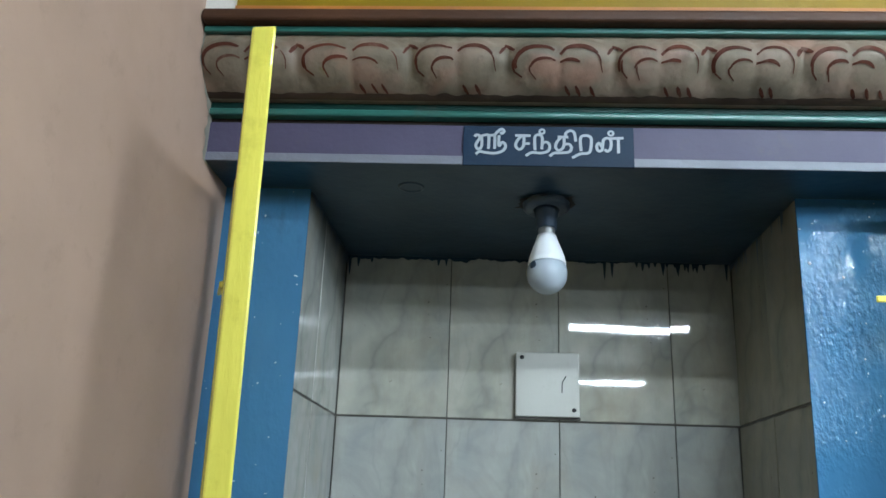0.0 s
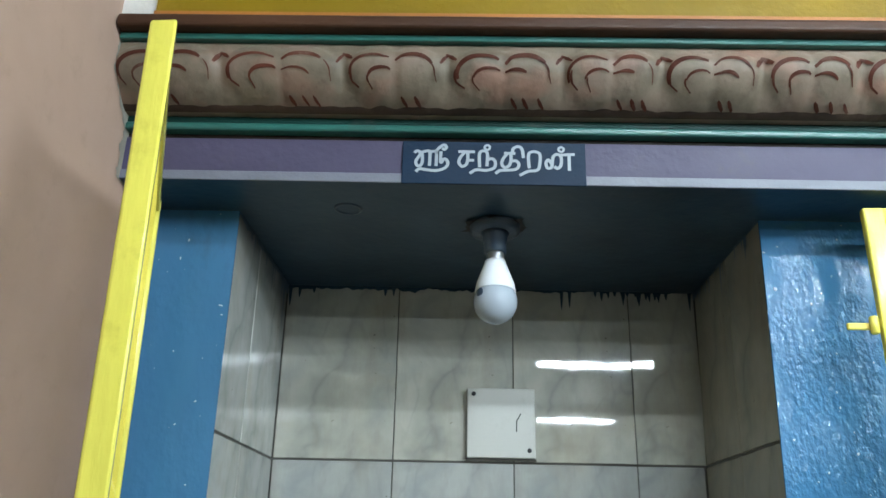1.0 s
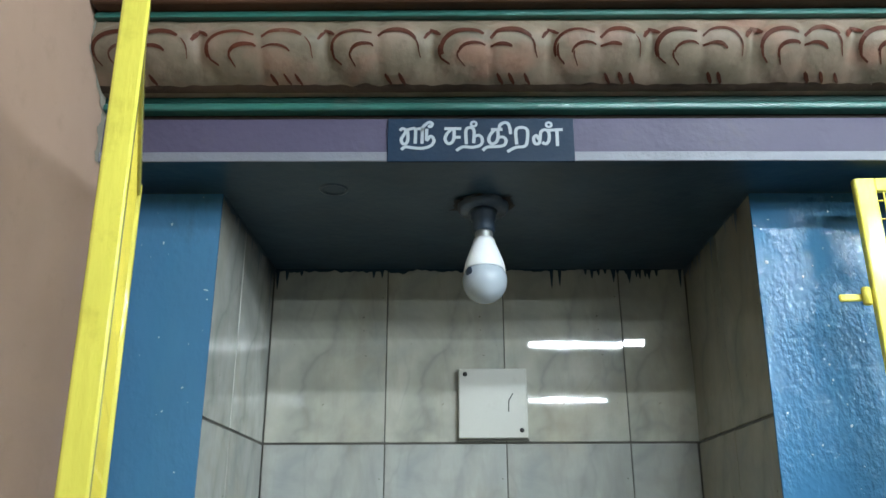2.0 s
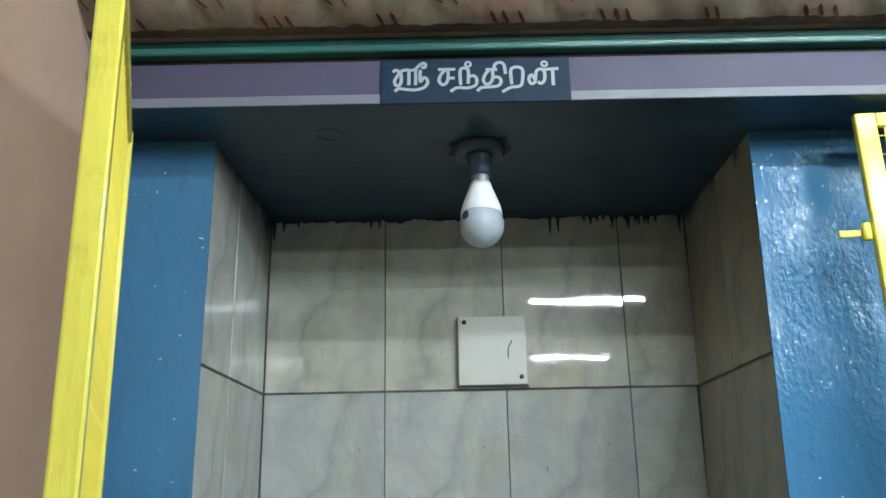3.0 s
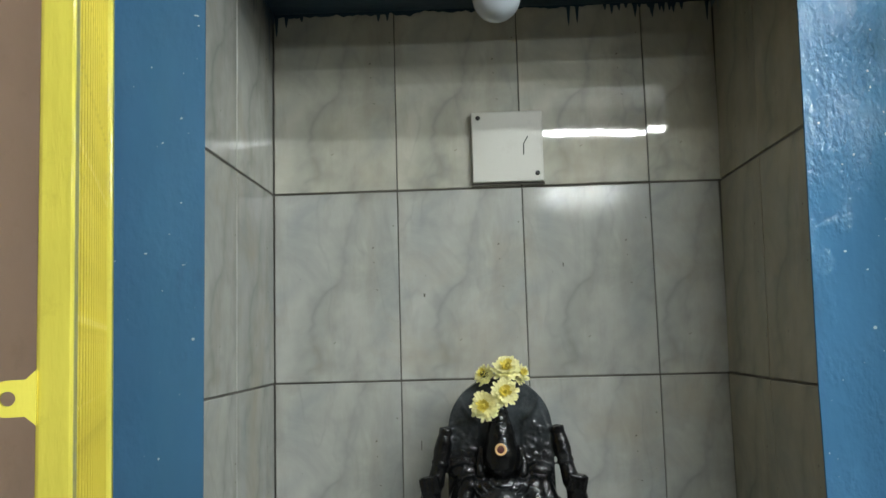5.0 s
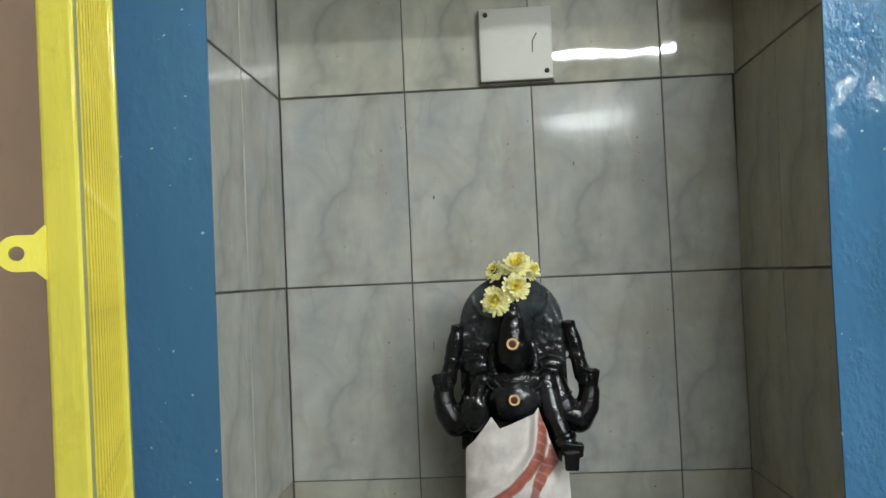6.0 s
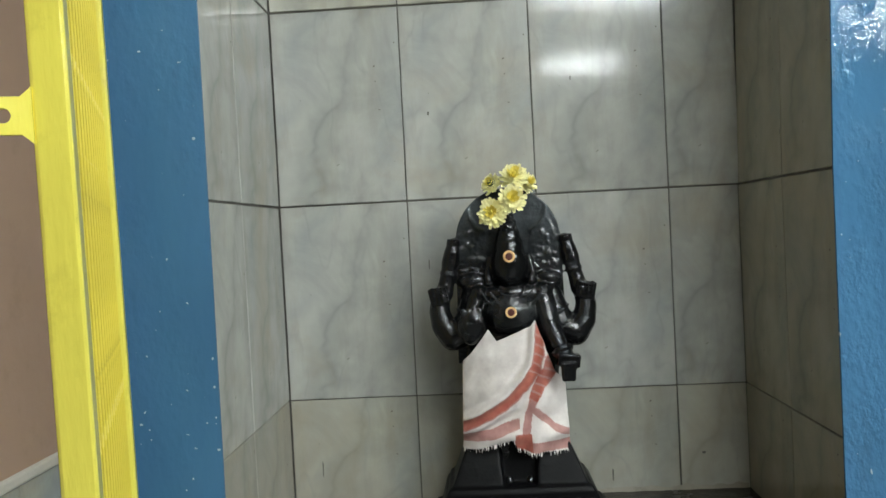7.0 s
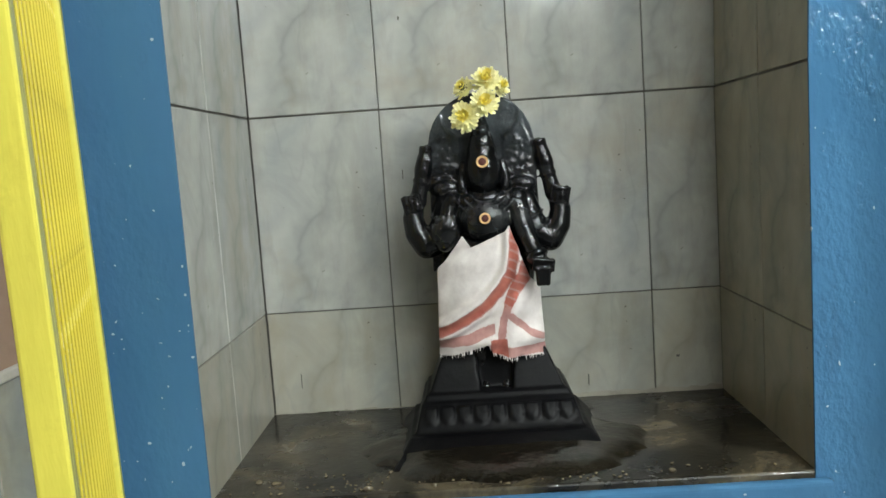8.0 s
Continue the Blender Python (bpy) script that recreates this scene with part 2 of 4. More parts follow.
PLASTER = paint("terracotta_wall_paint", (0.42, 0.285, 0.215), 0.62, 0.07, dirt=(0.22, 0.15, 0.11), dirt_amount=0.35, relief=0.3, fine=35)
OLD_WHITE = paint("chipped_white_limewash", (0.6, 0.57, 0.52), 0.8, 0.15, relief=0.7)
MORTAR = paint("lime_mortar", (0.30, 0.275, 0.225), 0.85, 0.4, dirt_amount=0.6, relief=0.8)
HALL = paint("hall_paint", (0.25, 0.235, 0.20), 0.7, 0.1)
HALL_CEIL = paint("hall_ceiling_paint", (0.30, 0.30, 0.285), 0.8, 0.05)
HALL_FLOOR = paint("grey_granite_floor", (0.20, 0.195, 0.185), 0.35, 0.3)
SIGN_BLUE = paint("sign_navy", (0.006, 0.020, 0.045), 0.5, 0.2, gloss=0.2)
SIGN_INK = paint("sign_letter_paint", (0.34, 0.375, 0.40), 0.5, 0.12)
PLATE = paint("ivory_board", (0.50, 0.49, 0.44), 0.3, 0.07, dirt=(0.25, 0.22, 0.18), dirt_amount=0.3, relief=0.1)
BLACK = paint("black_screw", (0.015, 0.015, 0.015), 0.4, 0.2)
BULB_BODY = paint("white_bulb_plastic", (0.75, 0.76, 0.77), 0.35, 0.03, relief=0.03)
BULB_GLASS = paint("frosted_diffuser", (0.37, 0.41, 0.45), 0.16, 0.05, relief=0.04)
STEEL = shader("bulb_cap_metal", 0.35, 0.9)[0]
HOLDER = paint("slate_holder", (0.028, 0.044, 0.068), 0.3, 0.25, relief=0.4)
STONE = black_stone()
SOOTY_STONE = paint("soot_caked_granite", (0.0035, 0.0035, 0.004), 0.36, 0.5, dirt=(0.022, 0.02, 0.017), dirt_amount=0.4, relief=0.35, fine=70, depth=0.002, rough_to=0.6, gloss=0.1)
SLAB = wet_stone()
SLUDGE = paint("oily_crust", (0.012, 0.0095, 0.006), 0.12, 0.6, dirt=(0.12, 0.095, 0.06), dirt_amount=0.45, relief=0.6, fine=60, depth=0.003, rough_to=0.3)
CLOTH = cloth_mat("white_cotton", (0.72, 0.67, 0.64), (0.60, 0.54, 0.52))
RED = cloth_mat("red_woven_border", (0.44, 0.135, 0.095), (0.31, 0.075, 0.055))
PINK = cloth_mat("faded_mauve_border", (0.46, 0.25, 0.225), (0.34, 0.16, 0.145))
CRUMB = paint("wet_ash_crumb", (0.17, 0.14, 0.09), 0.2, 0.5, dirt=(0.05, 0.04, 0.025), dirt_amount=0.6)
PETAL = paint("pale_lemon_petal", (0.95, 0.88, 0.48), 0.6, 0.1, dirt=(0.80, 0.62, 0.14), dirt_amount=0.5)
PETAL_INNER = paint("deep_lemon_petal", (0.93, 0.78, 0.17), 0.6, 0.12, dirt=(0.8, 0.58, 0.07), dirt_amount=0.5)
HEART = paint("flower_heart", (0.75, 0.50, 0.03), 0.7, 0.3)
STEM = paint("wilted_green", (0.06, 0.07, 0.02), 0.7, 0.4)
PASTE = paint("sandal_paste", (0.68, 0.42, 0.20), 0.8, 0.15)
KUMKUM = paint("vermilion_powder", (0.075, 0.018, 0.012), 0.8, 0.2)
TUBE = glow("fluorescent_tube", (0.875, 0.97, 1.0), TUBE_GLOW)
# Raised glow for tubes past x = 2, to brighten the left side.
TUBE_BRIGHT = glow("boosted_fluorescent_tube", (0.875, 0.97, 1.0), TUBE_GLOW * 1.45)
BATTEN = paint("white_batten", (0.7, 0.7, 0.68), 0.4, 0.05)


# ---- mesh helpers ----
def put(name, bm, material, parent=None, smooth=False):
    me = bpy.data.meshes.new(name)
    bm.normal_update()
    bm.to_mesh(me)
    bm.free()
    for mat in material if isinstance(material, (list, tuple)) else [material]:
        me.materials.append(mat)
    if smooth:
        me.shade_smooth()
    ob = new(name, me)
    ob.parent = parent
    return ob


def part(name, bm, material, parent, label="", smooth=False):
    return tagged(put(name, bm, material, parent, smooth), label)


def add_box(bm, lo, hi, bevel=0.0, segs=2):
    r = bmesh.ops.create_cube(bm, size=1)
    vs = r["verts"]
    c, s = [(a + b) / 2 for a, b in zip(lo, hi)], [b - a for a, b in zip(lo, hi)]
    for v in vs:
        v.co = Vector((c[i] + v.co[i] * s[i] for i in range(3)))
    if bevel:
        es = {e for v in vs for e in v.link_edges}
        bmesh.ops.bevel(bm, geom=list(es), offset=bevel, segments=segs, affect="EDGES", profile=0.5)
    return bm


def box(lo, hi, bevel=0.0, segs=2):
    return add_box(bmesh.new(), lo, hi, bevel, segs)


def lathe(profile, n=28, m=None):
    """A turned solid about z from rows of radius and height."""
    bm = bmesh.new()
    rings = []
    for r, z in profile:
        rings.append([bm.verts.new((r * math.cos(6.28318 * k / n), r * math.sin(6.28318 * k / n), z)) for k in range(n)])
    for a, b in zip(rings, rings[1:]):
        for k in range(n):
            bm.faces.new((a[k], a[(k + 1) % n], b[(k + 1) % n], b[k]))
    bm.faces.new(rings[0][::-1])
    bm.faces.new(rings[-1])
    bmesh.ops.recalc_face_normals(bm, faces=bm.faces)
    if m is not None:
        bmesh.ops.transform(bm, matrix=m, verts=bm.verts)
    return bm


def add_ball(bm, c, r, turn=None, u=20, v=14):
    q = bmesh.ops.create_uvsphere(bm, u_segments=u, v_segments=v, radius=1)
    m = Matrix.Translation(c) @ (turn or Matrix()) @ Matrix.Diagonal((*r, 1))
    bmesh.ops.transform(bm, matrix=m, verts=q["verts"])


def add_limb(bm, pts, n=14):
    """A chain of round links through rows of x, y, z, radius."""
    for p, q in zip(pts, pts[1:]):
        a, b = Vector(p[:3]), Vector(q[:3])
        d = b - a
        made = bmesh.ops.create_cone(bm, cap_ends=True, segments=n, radius1=p[3], radius2=q[3], depth=d.length)
        m = Matrix.Translation((a + b) / 2) @ d.to_track_quat("Z", "Y").to_matrix().to_4x4()
        bmesh.ops.transform(bm, matrix=m, verts=made["verts"])
    for x, y, z, r in pts:
        add_ball(bm, (x, y, z), (r, r, r), None, 12, 8)


def structure(name, bm, material, label, smooth=False):
    return tagged(put(name, bm, material, None, smooth), label, name.split("_")[0], kind="structure")


# ---- large structure ----
L, R, DEPTH = 0.0, 0.714, -0.336          # niche sides and front plane
FLOOR, TOP = 0.832, 1.905
WALL_X, RIGHT_X = -0.13, 2.6

wall_back = structure("wall_back", box((L - 0.02, 0.004, FLOOR - 0.05), (R + 0.02, 0.2, TOP + 0.03)), GROUT, "niche back wall of dark grouted marble-look tiles")
def left_side():
    """The left pilaster, with a lip that covers the tile edges."""
    bm = bmesh.new()
    plan = ((WALL_X, DEPTH), (L + 0.0006, DEPTH), (L + 0.0006, DEPTH + 0.0035), (L - 0.0085, DEPTH + 0.0035), (L - 0.0085, 0.004), (WALL_X, 0.004))
    a, b = ([bm.verts.new((x, y, z)) for x, y in plan] for z in (0.0, TOP + 0.02))
    for i in range(6):
        bm.faces.new((a[i], a[(i + 1) % 6], b[(i + 1) % 6], b[i]))
    bm.faces.new(a[::-1]), bm.faces.new(b)
    return bm


wall_left = structure("wall_niche_left", left_side(), BLUE, "blue enamel painted pilaster beside the tiled niche")


def right_side():
    """The right pilaster; its niche side leans out towards the top."""
    bm = bmesh.new()
    rows = []
    for z in (0.0, FLOOR, 1.3, 1.6, TOP + 0.02):
        x = right_x(z) + 0.0085
        rows.append([bm.verts.new(p) for p in ((x - 0.0091, DEPTH, z), (R + 0.145, DEPTH, z), (R + 0.145, 0.004, z), (x, 0.004, z), (x, DEPTH + 0.0035, z), (x - 0.0091, DEPTH + 0.0035, z))])
    for a, b in zip(rows, rows[1:]):
        for i in range(6):
            bm.faces.new((a[i], a[(i + 1) % 6], b[(i + 1) % 6], b[i]))
    bm.faces.new(rows[0][::-1]), bm.faces.new(rows[-1])
    return bm


def right_x(z):
    return 0.7055 + 0.0215 * max(0.0, z - 1.30)


wall_right = structure("wall_niche_right", right_side(), BLUE_RIPPLED, "glossy blue painted pilaster beside the tiled niche")
structure("wall_front_right", box((R + 0.145, DEPTH + 0.03, 0.0), (RIGHT_X, 0.004, TOP)), BLUE, "blue painted shrine wall next to the niche")
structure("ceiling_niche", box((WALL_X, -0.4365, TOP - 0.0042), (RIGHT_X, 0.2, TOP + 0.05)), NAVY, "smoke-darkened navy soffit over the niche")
structure("floor_niche", box((L - 0.0085, DEPTH + 0.002, FLOOR - 0.06), (R + 0.0085, 0.004, FLOOR), 0.003), SLAB, "sooty oily stone slab floor of the niche")
structure("sill", box((L - 0.0085, DEPTH - 0.014, FLOOR - 0.075), (R + 0.0085, DEPTH + 0.002, FLOOR - 0.007), 0.006, 3), BLUE, "blue painted rounded sill along the niche floor")
structure("wall_below_niche", box((L - 0.0085, DEPTH, 0.0), (R + 0.0085, 0.004, FLOOR - 0.075)), BLUE, "blue painted wall under the niche")

# cornice, from the lintel up
structure("lintel", box((WALL_X, -0.437, TOP - 0.003), (RIGHT_X, -0.41, 1.961), 0.001), PURPLE, "mauve painted lintel band over the niche")
structure("trim_white_line", box((WALL_X, -0.4395, TOP - 0.0045), (RIGHT_X, -0.437, 1.9135), 0.001), WHITE_LINE, "greyed white painted line along the lintel edge")
structure("trim_green", box((WALL_X, -0.449, 1.968), (RIGHT_X, -0.40, 1.9785), 0.0035, 3), TEAL, "teal enamel bead under the moulding")
# Recess is also coloured near-black to deepen the shade under the bead.
structure("trim_groove", box((WALL_X, -0.433, 1.961), (RIGHT_X, -0.40, 1.968)), SHADE_AND_BLOT, "recess under the teal bead, shade coloured in")
structure("trim_green_dark", box((WALL_X, -0.444, 1.9785), (RIGHT_X, -0.40, 1.990), 0.002), TEAL_DARK, "dark green band between bead and moulding")

MARKS = [-0.14, 0.003, 0.160, 0.291, 0.4355, 0.559, 0.683, 0.804, 0.927, 1.05, 1.175, 1.30, 1.425, 1.63]
MOULD_LO, MOULD_HI = 1.989, 2.066


def mould_y(x, z):
    """Front of the bellied moulding, with heart-shaped petals standing proud."""
    s = (z - MOULD_LO) / (MOULD_HI - MOULD_LO)
    y = -0.447 - 0.054 * math.sin(min(1, s * 1.15 + 0.02) * math.pi * 0.56) ** 0.62 + 0.012 * max(0, s - 0.75)
    u = 0.5
    for a, b in zip(MARKS, MARKS[1:]):
        if a <= x < b:
            u = (x - a) / (b - a) - 0.5
    h = 0.0
    for side in (-1, 1):
        d = math.hypot((u - side * 0.17) / 0.30, (s - 0.50) / 0.46)
        h = max(h, max(0.0, 1 - d * d))
    groove = math.exp(-(u / 0.035) ** 2) * 0.3 + math.exp(-((abs(u) - 0.5) / 0.03) ** 2) * 0.6
    return y - 0.009 * h ** 0.6 + 0.004 * groove * math.sin(math.pi * min(1, max(0, s))) + 0.0012 * noise.noise((x * 40, z * 40, 3))


bm = bmesh.new()
nx, nz = 440, 22
grid = [[bm.verts.new((WALL_X + 1.75 * i / nx, mould_y(WALL_X + 1.75 * i / nx, MOULD_LO + (MOULD_HI - MOULD_LO) * k / nz), MOULD_LO + (MOULD_HI - MOULD_LO) * k / nz)) for k in range(nz + 1)] for i in range(nx + 1)]
back = [[bm.verts.new((WALL_X + 1.75 * i / nx, -0.40, z)) for z in (MOULD_LO, MOULD_HI)] for i in range(nx + 1)]
for i in range(nx):
    for k in range(nz):
        bm.faces.new((grid[i][k], grid[i + 1][k], grid[i + 1][k + 1], grid[i][k + 1]))
    bm.faces.new((back[i][0], back[i + 1][0], grid[i + 1][0], grid[i][0]))
    bm.faces.new((grid[i][nz], grid[i + 1][nz], back[i + 1][1], back[i][1]))
moulding = structure("trim_moulding", bm, BRONZE, "antique gold plaster moulding with carved petal scrolls", True)
structure("trim_green_upper", box((WALL_X, -0.507, MOULD_HI), (1.62, -0.40, 2.075), 0.002), TEAL, "thin green painted line above the moulding")
structure("trim_brown", box((WALL_X, -0.524, 2.075), (1.62, -0.40, 2.093), 0.005, 3), BROWN, "dark brown painted ledge above the moulding")
structure("trim_orange", box((WALL_X + 0.045, -0.519, 2.093), (1.62, -0.40, 2.099)), ORANGE, "orange painted line under the yellow fascia")
structure("wall_fascia", box((WALL_X + 0.045, -0.514, 2.099), (1.62, -0.40, HALL_Z)), FASCIA_YELLOW, "yellow painted fascia above the cornice")
structure("wall_fascia_end", box((WALL_X, -0.508, 2.093), (WALL_X + 0.045, -0.40, HALL_Z)), OLD_WHITE, "chipped white limewash at the fascia's end")
structure("wall_over_niche", box((WALL_X, -0.40, TOP + 0.05), (RIGHT_X, 0.2, HALL_Z)), OLD_WHITE, "plain wall above the niche")
structure("wall_fascia_right", box((1.62, -0.45, 1.962), (RIGHT_X, -0.40, HALL_Z)), FASCIA_YELLOW, "yellow painted wall past the cornice")


def ribbon(bm, pts, width):
    """A painted stroke laid on the moulding, thin at its ends, from rows of x and height share."""
    rows = []
    n = len(pts)
    for i, (x, s) in enumerate(pts):
        a, b = pts[max(0, i - 1)], pts[min(n - 1, i + 1)]
        dx, ds = b[0] - a[0], (b[1] - a[1]) * (MOULD_HI - MOULD_LO)
        k = math.hypot(dx, ds) or 1
        w = width * (0.25 + 0.75 * math.sin(math.pi * (0.12 + 0.76 * i / (n - 1)))) / 2
        z = MOULD_LO + (MOULD_HI - MOULD_LO) * s
        row = []
        for side in (-1, 1):
            px, pz = x - side * ds / k * w, z + side * dx / k * w
            row.append(bm.verts.new((px, mould_y(px, pz) - 0.0012, pz)))
        rows.append(row)
    for a, b in zip(rows, rows[1:]):
        bm.faces.new((a[0], a[1], b[1], b[0]))


def arc(cx, cs, rx, rs, a0, a1, n=16):
    return [(cx + rx * math.cos(radians(a0 + (a1 - a0) * i / n)), cs + rs * math.sin(radians(a0 + (a1 - a0) * i / n))) for i in range(n + 1)]


rng = random.Random(5)
for a, b in zip(MARKS, MARKS[1:]):
    c, h = (a + b) / 2 - 0.002, (b - a) / 0.1385
    bm = bmesh.new()
    w = lambda q: q * rng.uniform(0.62, 1.05)
    g = lambda: rng.uniform(-0.003, 0.003)
    # outer heart, then the inner one; the brush lifts at a different place each time
    ribbon(bm, [(c - 0.006 * h, 0.66 + g() * 8)] + arc(c - 0.027 * h + g(), 0.45, 0.030 * h, 0.27, 60, 190 + rng.uniform(-25, 15)), w(0.0066))
    ribbon(bm, arc(c - 0.027 * h + g(), 0.44, 0.029 * h, 0.27, 165, 205) + [(c - 0.046 * h, 0.25)], w(0.0030))
    ribbon(bm, [(c + 0.002 * h, 0.60 + g() * 8)] + arc(c + 0.026 * h + g(), 0.44, 0.029 * h, 0.29, 125, rng.uniform(15, 45)), w(0.0074))
    ribbon(bm, arc(c + 0.026 * h + g(), 0.43, 0.029 * h, 0.28, 40, 0) + [(c + 0.057 * h, 0.33)], w(0.0026))
    ribbon(bm, [(c - 0.004 * h, 0.47)] + arc(c - 0.016 * h + g(), 0.36, 0.020 * h, 0.145, 70, 175), w(0.0052))
    ribbon(bm, arc(c - 0.016 * h + g(), 0.36, 0.020 * h, 0.145, 165, 205) + [(c - 0.028 * h, 0.22)], w(0.0028))
    if rng.random() < 0.8:
        ribbon(bm, [(c + 0.002 * h, 0.46)] + arc(c + 0.016 * h + g(), 0.34, 0.019 * h, 0.15, 112, rng.uniform(15, 60)), w(0.0042))
    e = b
    ribbon(bm, [(e - 0.009, 0.60), (e - 0.005, 0.70), (e + 0.001, 0.79)], w(0.0068))
    ribbon(bm, [(e - 0.002, 0.80), (e + 0.005, 0.74), (e + 0.011, 0.67)], w(0.0074))
    for k in range(rng.randint(1, 3)):
        q = c + 0.010 + 0.016 * k + g()
        ribbon(bm, [(q, 0.15), (q + 0.003, 0.11), (q + 0.008, 0.06)], w(0.0046))
    part("petal_outline", bm, MAROON, moulding, "brushed maroon petal outline")

# underside shade painted as a brown strip along the foot of the moulding, with a ragged upper edge
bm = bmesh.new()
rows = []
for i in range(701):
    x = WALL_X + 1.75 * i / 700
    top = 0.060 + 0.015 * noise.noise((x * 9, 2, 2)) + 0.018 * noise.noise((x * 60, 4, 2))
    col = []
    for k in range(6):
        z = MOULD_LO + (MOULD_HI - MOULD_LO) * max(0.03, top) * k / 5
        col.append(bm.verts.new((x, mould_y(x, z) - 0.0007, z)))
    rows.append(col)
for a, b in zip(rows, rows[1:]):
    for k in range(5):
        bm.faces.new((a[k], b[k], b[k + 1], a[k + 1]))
structure("trim_brown_wash", bm, FOOT_SHADE, "dark brown strip of painted shade along the moulding's foot")

# the lintel and cornice sag slightly to one side
SAG = Matrix.Translation((0.1, 0, TOP)) @ pose(0, 0, 0, 0, 0.5, 0) @ Matrix.Translation((-0.1, 0, -TOP))
for ob in list(scene.objects):
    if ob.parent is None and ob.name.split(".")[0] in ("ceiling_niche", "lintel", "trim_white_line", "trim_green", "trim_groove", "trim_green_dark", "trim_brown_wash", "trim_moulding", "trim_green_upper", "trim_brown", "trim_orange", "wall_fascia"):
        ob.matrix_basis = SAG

# side wall with tiled foot
DADO = 1.033
structure("wall_side", box((WALL_X - 0.25, -0.935, DADO + 0.012), (WALL_X, 0.0, HALL_Z)), PLASTER, "terracotta painted plaster pier beside the shrine")
wall_dado = structure("wall_side_foot", box((WALL_X - 0.25, -0.935, 0.0), (WALL_X - 0.006, DEPTH, DADO)), GROUT, "grouted foot of the pier behind grey tiles")
structure("trim_dado", box((WALL_X - 0.25, -0.937, DADO), (WALL_X + 0.004, DEPTH, DADO + 0.012), 0.003), OLD_WHITE, "pale mortar edge on top of the tiled dado")

# old white paint smeared where the cornice meets the pier
bm = bmesh.new()
rows = []
for k in range(121):
    z = 1.90 + 0.20 * k / 120
    y0 = -0.436 - 0.055 * min(1, max(0, (z - 1.97) / 0.06)) - 0.010
    y1 = y0 - 0.002 - 0.014 * max(0, noise.noise((z * 60, 1, 1))) - 0.006 * max(0, noise.noise((z * 150, 5, 1)))
    rows.append([bm.verts.new((WALL_X + 0.0012, y, z)) for y in (y0 + 0.03, y1)])
for a, b in zip(rows, rows[1:]):
    bm.faces.new((a[0], a[1], b[1], b[0]))
structure("trim_paint_smear", bm, MORTAR, "old white paint smeared at the cornice end")

# hall round the camera, unseen; its tones are chosen for bounce light
structure("floor", box((-4.2, -9.2, -0.1), (4.2, -DEPTH, 0.0)), HALL_FLOOR, "grey granite hall floor")
structure("ceiling", box((-4.2, -9.2, HALL_Z), (4.2, 0.2, HALL_Z + 0.12)), HALL_CEIL, "unseen grey hall ceiling")
structure("wall_hall_south", box((-4.2, -9.3, 0), (4.2, -9.2, HALL_Z)), HALL, "cream painted far hall wall")
structure("wall_hall_west", box((-4.3, -9.2, 0), (-4.2, 0.2, HALL_Z)), HALL, "cream painted hall side wall")
structure("wall_hall_east", box((4.2, -9.2, 0), (4.3, 0.2, HALL_Z)), HALL, "cream painted hall side wall")
structure("wall_hall_north_left", box((-4.2, -0.1, 0), (WALL_X - 0.25, 0.0, HALL_Z)), HALL, "cream painted hall wall")
structure("wall_hall_north_right", box((RIGHT_X, -0.1, 0), (4.2, 0.0, HALL_Z)), HALL, "cream painted hall wall")


# ---- the ceiling lamps of the hall ----
def tube_light(x, y, z, length, turn=0.0, r=0.013):
    top = new("tube_light")
    top.matrix_basis = pose(x, y, z, 0, 0, turn)
    tagged(top, "unseen white fluorescent tube light set on the hall ceiling", "tube light", "hall tube lights")
    h = length / 2
    part("batten", box((-h - 0.03, -0.02, HALL_Z - z - 0.045), (h + 0.03, 0.02, HALL_Z - z), 0.004), BATTEN, top)
    bm = lathe([(r * 0.75, -h), (r, -h + 0.01), (r, h - 0.01), (r * 0.75, h)], 10, pose(0, 0, 0, 0, 90, 0))
    part("tube", bm, TUBE_BRIGHT if x > 2 else TUBE, top, "glowing glass tube", True)
    for s in (-1, 1):
        part("end_holder", box((s * h - 0.012, -0.016, -0.018), (s * h + 0.012, 0.016, HALL_Z - z - 0.045), 0.003), BATTEN, top)
    return top


tube_light(1.0, -1.60, 2.46, 0.95, 1)
# The last two are added, unseen tubes that fill from the right.
for x, y, length, turn in ((0.975, -2.70, 0.64, -6), (1.09, -4.50, 0.56, 1), (2.05, -2.15, 1.15, 2), (3.0, -2.5, 1.15, 2), (2.7, -4.3, 1.15, 2)):
    tube_light(x, y, 2.37, length, turn, 0.0075 if y < -4 and x < 2 else 0.012)


# ---- gate leaves ----
HINGE_Z = (1.73, 0.93)


